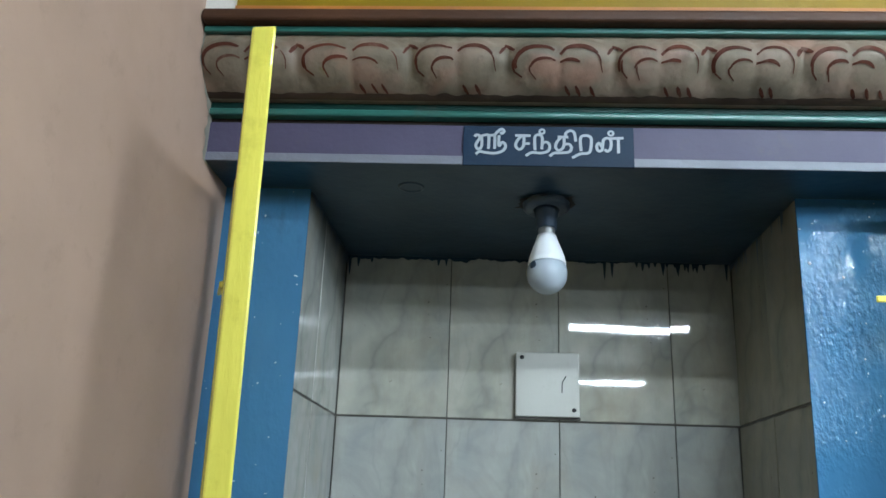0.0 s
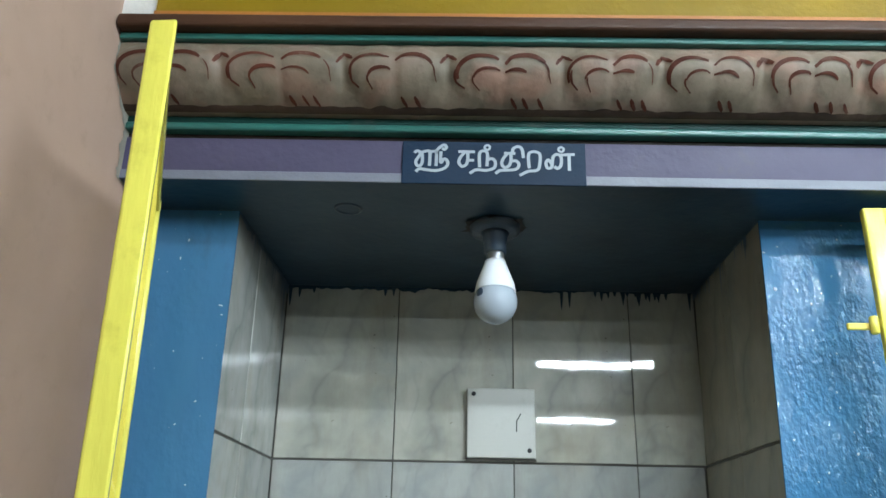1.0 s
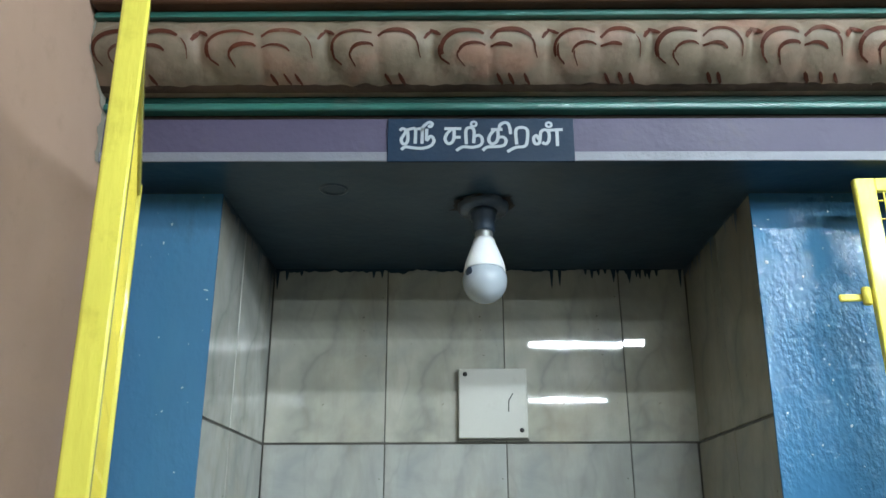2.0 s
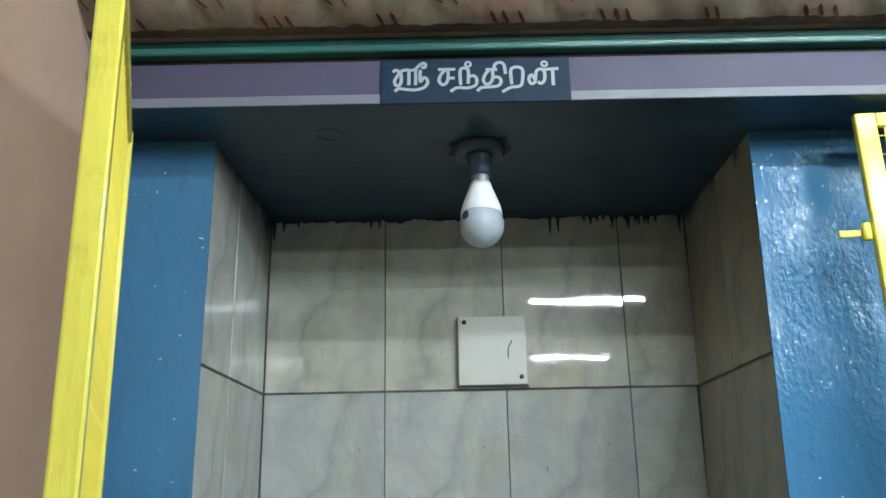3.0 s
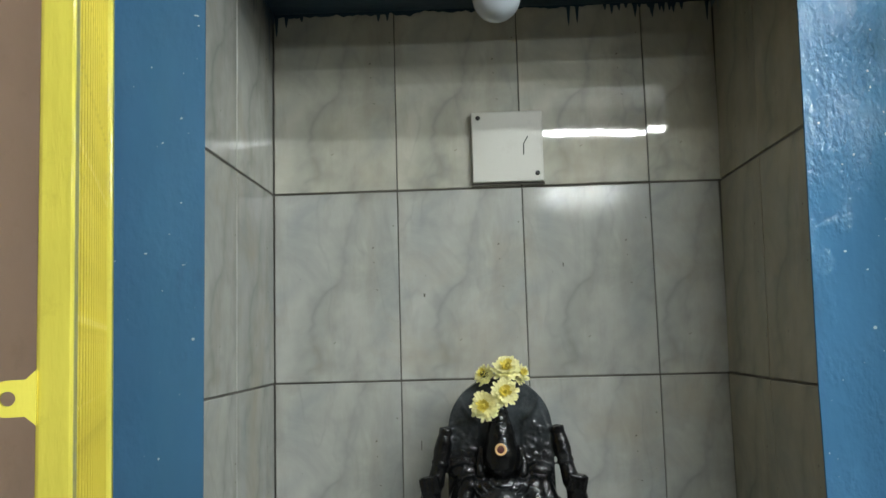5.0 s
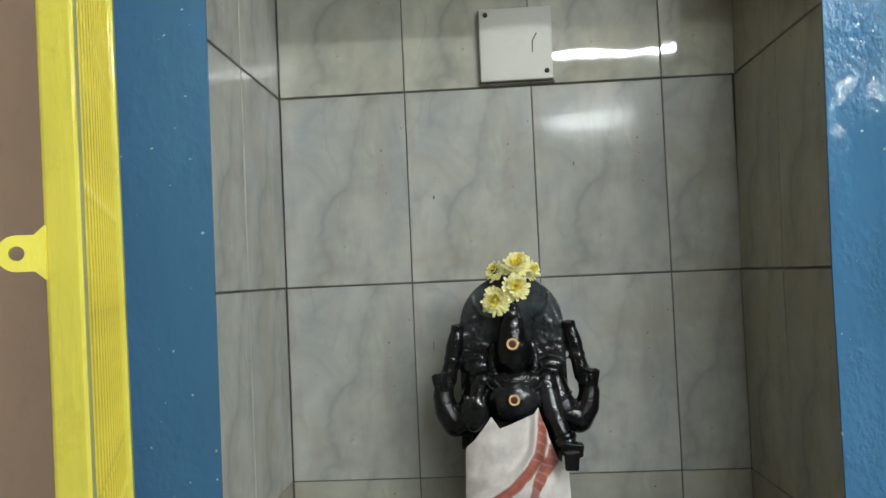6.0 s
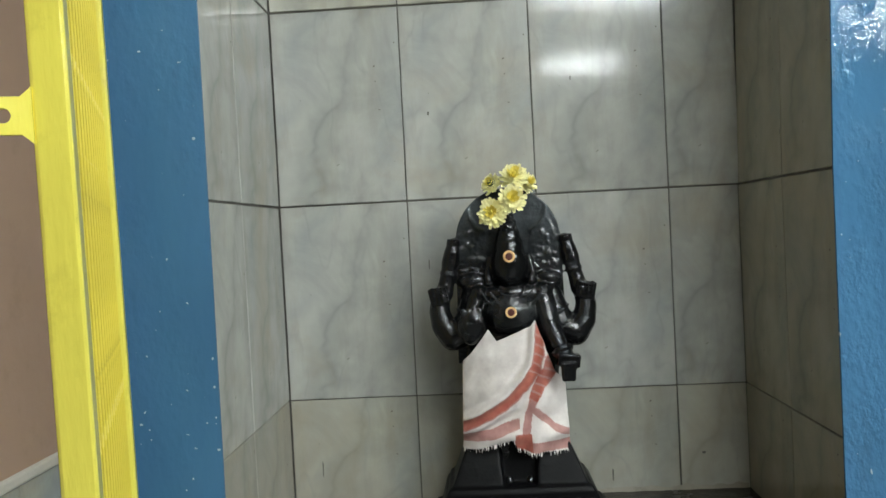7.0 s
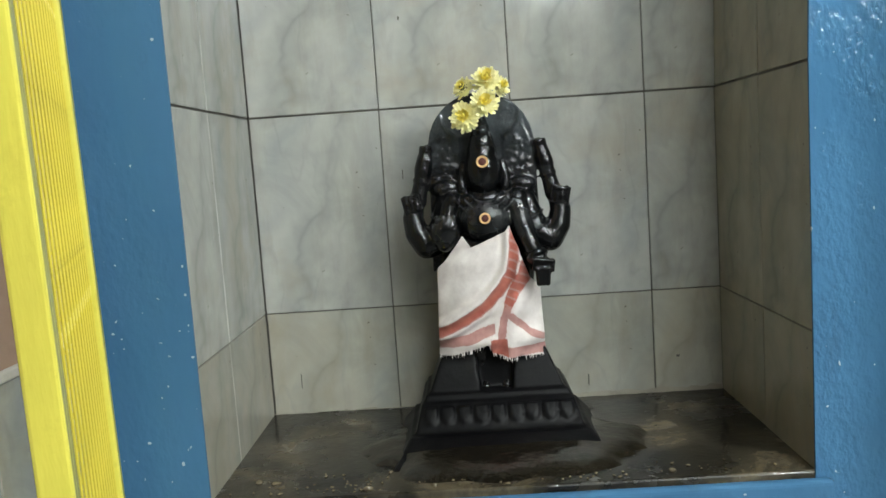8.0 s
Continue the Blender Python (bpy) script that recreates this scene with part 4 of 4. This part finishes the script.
def pedestal():
    """Flared upper stone, a row of lotus petals and a sloping skirt, all caked with soot."""
    bm = bmesh.new()
    cx = 0.3495

    def tier(z0, z1, x0, x1, y0, y1):
        vs = []
        for z, hx, fy in ((z0, x0, y0), (z1, x1, y1)):
            vs.append([bm.verts.new(p) for p in ((cx - hx, fy, z), (cx + hx, fy, z), (cx + hx, -0.05, z), (cx - hx, -0.05, z))])
        a, b = vs
        for i in range(4):
            bm.faces.new((a[i], a[(i + 1) % 4], b[(i + 1) % 4], b[i]))
        bm.faces.new(a[::-1]), bm.faces.new(b)

    tier(0.893, 0.975, 0.086, 0.060, -0.134, -0.122)
    # two blocks either side of the feet
    for s in (-1, 1):
        low, high = [(0.022, -0.153), (0.095, -0.153), (0.095, -0.05), (0.022, -0.05)], [(0.027, -0.128), (0.070, -0.128), (0.070, -0.05), (0.027, -0.05)]
        a, b = ([bm.verts.new((cx + s * x, y, z)) for x, y in ring] for ring, z in ((low, 0.891), (high, 0.952)))
        bm.faces.new(a), bm.faces.new(b)
        for i in range(4):
            bm.faces.new((a[i], a[(i + 1) % 4], b[(i + 1) % 4], b[i]))
    tier(0.884, 0.895, 0.102, 0.098, -0.163, -0.156)
    tier(0.850, 0.886, 0.114, 0.104, -0.196, -0.166)
    tier(0.829, 0.852, 0.141, 0.120, -0.278, -0.205)
    # petals hang from the upper edge
    for k in range(9):
        x = cx - 0.092 + 0.023 * k
        add_block(bm, (x, -0.1765, 0.8755), (0.0175, 0.0060, 0.0150), (-38, 0, 0))
        add_ball(bm, (x, -0.182, 0.868), (0.0088, 0.0030, 0.0080), pose(0, 0, 0, -38, 0, 0))
    bmesh.ops.recalc_face_normals(bm, faces=bm.faces)
    ob = put("pedestal", bm, SOOTY_STONE, None)
    r = ob.modifiers.new("carve", "REMESH")
    r.mode, r.voxel_size, r.use_smooth_shade = "VOXEL", 0.0022, True
    s = ob.modifiers.new("wear", "SMOOTH")
    s.iterations, s.factor = 5, 0.5
    return tagged(ob, "soot-caked black stone pedestal with a row of lotus petals", "pedestal")


statue()
pedestal()


def sludge():
    """Hardened oil and ash round the pedestal."""
    bm = bmesh.new()
    n, rings = 72, []
    for f, h in ((0.55, 0.013), (0.8, 0.0105), (0.92, 0.006), (1.0, -0.001)):
        ring = []
        for k in range(n):
            a = 6.28318 * k / n
            wob = 1 + 0.20 * noise.noise((math.cos(a) * 2, math.sin(a) * 2, 4)) + 0.09 * noise.noise((math.cos(a) * 7, math.sin(a) * 7, 8))
            x, y = 0.352 + 0.192 * wob * f * math.cos(a), -0.19 + 0.130 * wob * f * math.sin(a)
            ring.append(bm.verts.new((x, max(DEPTH + 0.006, min(-0.004, y)), FLOOR + h + 0.002 * noise.noise((x * 60, y * 60, 0)))))
        rings.append(ring)
    for a, b in zip(rings, rings[1:]):
        for k in range(n):
            bm.faces.new((a[k], a[(k + 1) % n], b[(k + 1) % n], b[k]))
    bm.faces.new(rings[0])
    bmesh.ops.recalc_face_normals(bm, faces=bm.faces)
    tagged(put("oil_sludge", bm, SLUDGE, None, True), "dark oily crust spread round the statue's pedestal", "residue", kind="stuff")


sludge()


def crumbs():
    """Ash, rice and wax crumbs trodden into the oil along the front of the slab."""
    rr = random.Random(77)
    bm = bmesh.new()
    for k in range(150):
        x = rr.gauss(0.27, 0.13) if k % 3 else rr.uniform(0.02, 0.68)
        y = DEPTH + 0.012 + abs(rr.gauss(0, 0.035))
        if not 0.015 < x < 0.69 or (abs(x - 0.35) < 0.14 and y > -0.29):
            continue
        r = rr.uniform(0.0007, 0.0018) * (2.4 if k % 17 == 0 else 1)
        m = Matrix.Translation((x, y, FLOOR + 0.001)) @ pose(0, 0, 0, 0, 0, rr.uniform(0, 360)) @ Matrix.Diagonal((r * rr.uniform(1, 2.4), r, r * 0.7, 1))
        made = bmesh.ops.create_icosphere(bm, subdivisions=1, radius=1, matrix=m)["verts"]
        for v in made:
            v.co += Vector([rr.uniform(-0.25, 0.25) * r for _ in range(3)])
    tagged(put("crumbs", bm, CRUMB, None, True), "pale ash and rice crumbs scattered on the oily slab", "crumbs", kind="stuff")


crumbs()


# ---- cloth round the statue ----
BAND = [(0.386, 1.116), (0.382, 1.075), (0.377, 1.057), (0.3678, 1.0418), (0.3413, 1.0136), (0.300, 0.988), (0.262, 0.972)]


def cloth_front(x, z):
    """Depth of the wrapped cloth's face at x, z."""
    u = (x - 0.348) / 0.082
    base = -0.108 - 0.048 * math.sqrt(max(0.0, 1 - u * u))
    f = 0.0034 * math.sin(120 * (z - x * 0.75) + 3 * noise.noise((x * 18, z * 18, 1))) * (0.3 + 0.7 * max(0, min(1, (1.05 - z) / 0.06))) + 0.0022 * noise.noise((x * 24, z * 24, 4))
    pleat = -0.006 * math.exp(-((x - 0.383 + (1.03 - z) * 0.16) / 0.009) ** 2)
    db = near_line(x, z, BAND) + 0.0012 * noise.noise((x * 30, z * 30, 2))
    ridge = -0.0065 * math.exp(-((db - 0.009) / 0.0045) ** 2) + 0.002 * math.exp(-((db - 0.018) / 0.004) ** 2)
    hem = -0.004 * math.exp(-((z - 0.965 - 0.012 * noise.noise((x * 20, 0, 3))) / 0.010) ** 2)
    return base + f + pleat + ridge * (0.4 + 0.6 * min(1, max(0, (0.40 - x) / 0.05))) + hem + 0.0015 * noise.noise((x * 60, z * 60, 7))


def near_line(x, z, pts):
    best = 9.0
    for (x0, z0), (x1, z1) in zip(pts, pts[1:]):
        dx, dz = x1 - x0, z1 - z0
        t = max(0, min(1, ((x - x0) * dx + (z - z0) * dz) / (dx * dx + dz * dz)))
        best = min(best, math.hypot(x - x0 - t * dx, z - z0 - t * dz))
    return best


def step_line(v, pts):
    for (a, p), (b, q) in zip(pts, pts[1:]):
        if v <= b:
            return p + (q - p) * (v - a) / (b - a)
    return pts[-1][1]


def dhoti():
    bm = bmesh.new()
    nu, nv = 130, 150
    rows = []
    for i in range(nu + 1):
        s = i / nu
        top_z = step_line(s, [(0, 1.068), (0.07, 1.078), (0.24, 1.112), (0.33, 1.095), (0.70, 1.114), (0.76, 1.123), (0.82, 1.088), (0.90, 1.050), (1.0, 1.034)])
        low_z = step_line(s, [(0, 0.944), (0.2, 0.949), (0.46, 0.961), (0.50, 0.948), (0.64, 0.942), (1.0, 0.938)]) + 0.0012 * math.sin(s * 260)
        col = []
        for k in range(nv + 1):
            z = top_z + (low_z - top_z) * k / nv
            mid, half = 0.3475, step_line(z, [(0.93, 0.0765), (0.96, 0.0735), (1.0, 0.0725), (1.06, 0.070), (1.13, 0.060)])
            x = mid + half * (2 * s - 1)
            col.append(bm.verts.new((x, cloth_front(x, z), z)))
        rows.append(col)
    band = BAND
    pleat = [(0.400, 1.064), (0.396, 1.052), (0.380, 1.031), (0.365, 0.996), (0.3555, 0.945)]
    side = [(0.3744, 0.999), (0.398, 0.976), (0.421, 0.9634)]
    hem_l = [(0.272, 0.960), (0.3138, 0.9684), (0.3526, 0.9836)]
    hem_r = [(0.3677, 0.9487), (0.428, 0.9476)]
    for i in range(nu):
        for k in range(nv):
            f = bm.faces.new((rows[i][k], rows[i][k + 1], rows[i + 1][k + 1], rows[i + 1][k]))
            c = f.calc_center_median()
            x, z = c.x, c.z
            q = 0.0014 * noise.noise((x * 70, z * 70, 5)) + 0.0005 * noise.noise((x * 420, z * 420, 6))
            dp, db = near_line(x, z, pleat) + q, near_line(x, z, band) + q
            weave = math.sin((z * 0.9 + x * 0.45) * 520) > 0.72
            if dp < 0.0052 + 0.006 * max(0, min(1, (z - 1.01) / 0.04)) or 0.341 < x < 0.368 and z < 0.968 and dp < 0.014:
                f.material_index = (1 if z > 1.012 or z < 0.968 else 2) if not (weave and z > 1.0) else 2
            elif db < 0.0074:
                f.material_index = 2 if weave and z > 1.05 or db > 0.0058 else 1
            elif near_line(x, z, side) + q < 0.0048 or near_line(x, z, hem_l) + q < 0.0066 and x < 0.352 or near_line(x, z, hem_r) + q < 0.0072:
                f.material_index = 2
    ob = put("cloth_wrap", bm, [CLOTH, RED, PINK], None, True)
    sol = ob.modifiers.new("thickness", "SOLIDIFY")
    sol.thickness, sol.offset = 0.0025, -1
    tagged(ob, "white cotton wrap with red woven borders round the statue", "cloth")
    r = random.Random(3)
    bm = bmesh.new()
    for k in range(60):
        s = r.random()
        x = 0.3475 + 0.0755 * (2 * s - 1)
        z = step_line(s, [(0, 0.944), (0.2, 0.949), (0.46, 0.961), (0.50, 0.948), (0.64, 0.942), (1.0, 0.938)])
        y = cloth_front(x, z)
        q = r.uniform(-0.002, 0.002)
        v = [bm.verts.new(p) for p in ((x - 0.0005, y, z + 0.001), (x + 0.0005, y, z + 0.001), (x + q + 0.0003, y - 0.001, z - r.uniform(0.003, 0.007)), (x + q - 0.0003, y - 0.001, z - 0.003))]
        bm.faces.new(v)
    tagged(part("fringe", bm, CLOTH, ob, "short frayed fringe"), kind="stuff")
    return ob


dhoti()


# ---- paste marks and flowers on the statue ----
def paste_mark(x, y, z, r):
    top = tagged(new("paste_mark"), "ring of sandal paste with vermilion on the statue", "paste mark", "paste marks")
    top.matrix_basis = pose(x, y, z, 90, 0, 0)
    bm = lathe([(r * 0.95, -0.001), (r * 0.97, 0.0014), (r * 0.80, 0.0022), (r * 0.66, 0.0012)], 24)
    part("ring", bm, PASTE, top, "", True)
    part("dot", lathe([(r * 0.66, 0.0005), (r * 0.6, 0.0014), (r * 0.2, 0.0020)], 20), KUMKUM, top, "vermilion dot", True)


paste_mark(0.3485, -0.1515, 1.210, 0.0085)
paste_mark(0.3475, -0.1545, 1.134, 0.0080)


def flower(x, y, z, r, aim, seed, dark=False):
    r *= 0.9
    rr = random.Random(seed)
    top = tagged(new("chrysanthemum"), "wilting upside-down lemon flower with dark stalk hole" if dark else "fresh lemon-yellow chrysanthemum head on the statue", "flower", "flowers on the crown")
    top.matrix_basis = Matrix.Translation((x, y, z)) @ Vector(aim).to_track_quat("Z", "Y").to_matrix().to_4x4()
    for ringi, (count, length, lift, w) in enumerate(((21, 1.0, -0.05, 0.26), (21, 0.96, 0.22, 0.26), (19, 0.84, 0.48, 0.24), (15, 0.64, 0.8, 0.20), (12, 0.44, 1.15, 0.16))):
        bm = bmesh.new()
        for k in range(count):
            a = 6.28318 * (k + 0.5 * (ringi % 2)) / count + rr.uniform(-0.12, 0.12)
            ln, up = r * length * rr.uniform(0.85, 1.1), lift + rr.uniform(-0.15, 0.15)
            d, s = Vector((math.cos(a) * math.cos(up), math.sin(a) * math.cos(up), math.sin(up))), Vector((-math.sin(a), math.cos(a), 0))
            n = d.cross(s)
            rows = []
            for t, wd, cup in ((0.05, 0.45, 0), (0.4, 0.9, 0.04), (0.75, 1.0, 0.03), (0.93, 0.88, -0.02), (1.02, 0.5, -0.05)):
                c = d * ln * t - n * cup * r + Vector((0, 0, 0.0015 * ringi))
                rows.append([bm.verts.new(c + s * w * r * wd * q / 2 + n * (0.05 * r * abs(q))) for q in (-1, 0, 1)])
            for p, q in zip(rows, rows[1:]):
                for i in range(2):
                    bm.faces.new((p[i], p[i + 1], q[i + 1], q[i]))
        part("petal_ring", bm, PETAL if ringi < 3 else PETAL_INNER, top, "", True)
    part("heart", lathe([(0.40 * r, -0.15 * r), ((0.48 if dark else 0.30) * r, 0.22 * r), (0.10 * r, (0.75 if dark else 0.30) * r)], 14), STEM if dark else HEART, top, "dark dried stalk" if dark else "deep yellow heart", True)
    return top


flower(0.3290, -0.163, 1.270, 0.0225, (-0.25, -1, 0.15), 1)
flower(0.3560, -0.162, 1.287, 0.0215, (0.10, -1, 0.25), 2)
flower(0.3600, -0.140, 1.317, 0.0225, (0.05, -0.9, 0.6), 3)
flower(0.3790, -0.124, 1.309, 0.0160, (0.7, -0.8, 0.4), 4)
flower(0.3310, -0.134, 1.309, 0.0170, (-0.55, -0.8, 0.5), 6, True)


# ---- tiles, last ----
def tile_mesh(w, h, glaze):
    bm = box((-w / 2, -0.004, -h / 2), (w / 2, 0.004, h / 2), 0.0009, 1)
    me = bpy.data.meshes.new("tile")
    bm.to_mesh(me)
    bm.free()
    me.materials.append(glaze)
    return me


TILE_SEED = random.Random(21)
TILE_MESHES = {}


def tile(parent, m, w, h, glaze=TILE):
    key = (round(w, 4), round(h, 4), glaze.name)
    if key not in TILE_MESHES:
        TILE_MESHES[key] = tile_mesh(w, h, glaze)
    ob = new("tile", TILE_MESHES[key])
    ob.parent = parent
    lean = TILE_SEED.uniform
    ob.matrix_basis = m @ pose(0, lean(0, 0.0004), 0, lean(-0.12, 0.12), 0, lean(-0.15, 0.15))
    return ob


# grout beds of the side walls
part("grout", box((L - 0.0084, DEPTH + 0.004, FLOOR - 0.02), (L - 0.0035, 0.003, TOP)), GROUT, wall_left, "dark dirty grout")
bm = bmesh.new()
beds = []
for z in (FLOOR - 0.02, 1.30, TOP):
    x = right_x(z)
    beds.append([bm.verts.new(p) for p in ((x + 0.0035, DEPTH + 0.004, z), (x + 0.0084, DEPTH + 0.004, z), (x + 0.0084, 0.003, z), (x + 0.0035, 0.003, z))])
for a, b in zip(beds, beds[1:]):
    for i in range(4):
        bm.faces.new((a[i], a[(i + 1) % 4], b[(i + 1) % 4], b[i]))
part("grout", bm, GROUT, wall_right, "dark dirty grout")

ROWS_Z = [FLOOR - 0.004, 0.994, 1.298, 1.600, TOP]
JOINTS = [0.0010, 0.0016, 0.0027, 0.0034, 0.0030]
for z0, z1, j0, j1 in zip(ROWS_Z, ROWS_Z[1:], JOINTS, JOINTS[1:]):
    high, up = z1 - z0 - (j0 + j1) / 2, (j0 - j1) / 4
    wall_glaze = TILE_OILED if z1 > 1.7 else TILE_SPLASHED_DIM if z0 < 0.9 else TILE
    for x0, x1 in ((0, 0.2), (0.2, 0.4), (0.4, 0.602), (0.602, right_x((z0 + z1) / 2) + 0.002)):
        g = 0.0008
        tile(wall_back, pose((x0 + x1) / 2, 0.0045, (z0 + z1) / 2 + up), x1 - x0 - 2 * g, high, wall_glaze)
    for y0, y1 in ((-0.198, -0.001), (DEPTH + 0.0045, -0.2)):
        tile(wall_left, pose(-0.0045, (y0 + y1) / 2, (z0 + z1) / 2 + up, 0, 0, 90), y1 - y0, high, TILE_SPLASHED_DIM if z0 < 0.9 else TILE)
    xr = (right_x(z0) + right_x(z1)) / 2
    lean = math.degrees(math.atan2(right_x(z1) - right_x(z0), z1 - z0))
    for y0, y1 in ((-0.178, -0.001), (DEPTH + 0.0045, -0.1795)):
        tile(wall_right, pose(xr + 0.0045, (y0 + y1) / 2, (z0 + z1) / 2 + up, 0, lean, 0) @ pose(0, 0, 0, 0, 0, -90), y1 - y0, high, TILE_SOOTY_SHADED)
for z0, z1 in ((DADO - 0.30, DADO), (DADO - 0.6, DADO - 0.30), (DADO - 0.9, DADO - 0.6)):
    for y0 in (-0.336 - 0.184 - 0.4, -0.336 - 0.184 - 0.2, -0.336 - 0.184):
        tile(wall_dado, pose(WALL_X - 0.0045, y0 + 0.1, (z0 + z1) / 2, 0, 0, 90), 0.198, z1 - z0 - 0.003)
    tile(wall_dado, pose(WALL_X - 0.0045, (-0.336 - 0.32) / 2 + 0.0, (z0 + z1) / 2, 0, 0, 90), 0.014, z1 - z0 - 0.003)


# ---- chips and scratches in the glaze ----
def chip(parent, m, h, w):
    bm = bmesh.new()
    pts = [(-w * 0.4, h / 2), (w * 0.5, h / 2 * 0.8), (w * 0.3, -h / 2), (-w * 0.5, -h / 2 * 0.7)]
    bm.faces.new([bm.verts.new((x, 0, z)) for x, z in pts])
    ob = part("chip", bm, GROUT, parent, "small dark chip in the glaze")
    ob.matrix_basis = m


for x, z, h, w in ((0.240, 1.431, 0.006, 0.003), (0.230, 1.198, 0.016, 0.0016), (0.047, 0.884, 0.026, 0.0018), (0.498, 0.859, 0.020, 0.0025), (0.460, 1.473, 0.007, 0.002), (0.638, 0.889, 0.004, 0.006)):
    chip(wall_back, pose(x, -0.0016, z), h, w)
for y, z, h in ((-0.181, 1.356, 0.007), (-0.159, 1.761, 0.020)):
    chip(wall_right, pose(right_x(z) - 0.0018, y, z, 0, 0, 90), h, 0.002)
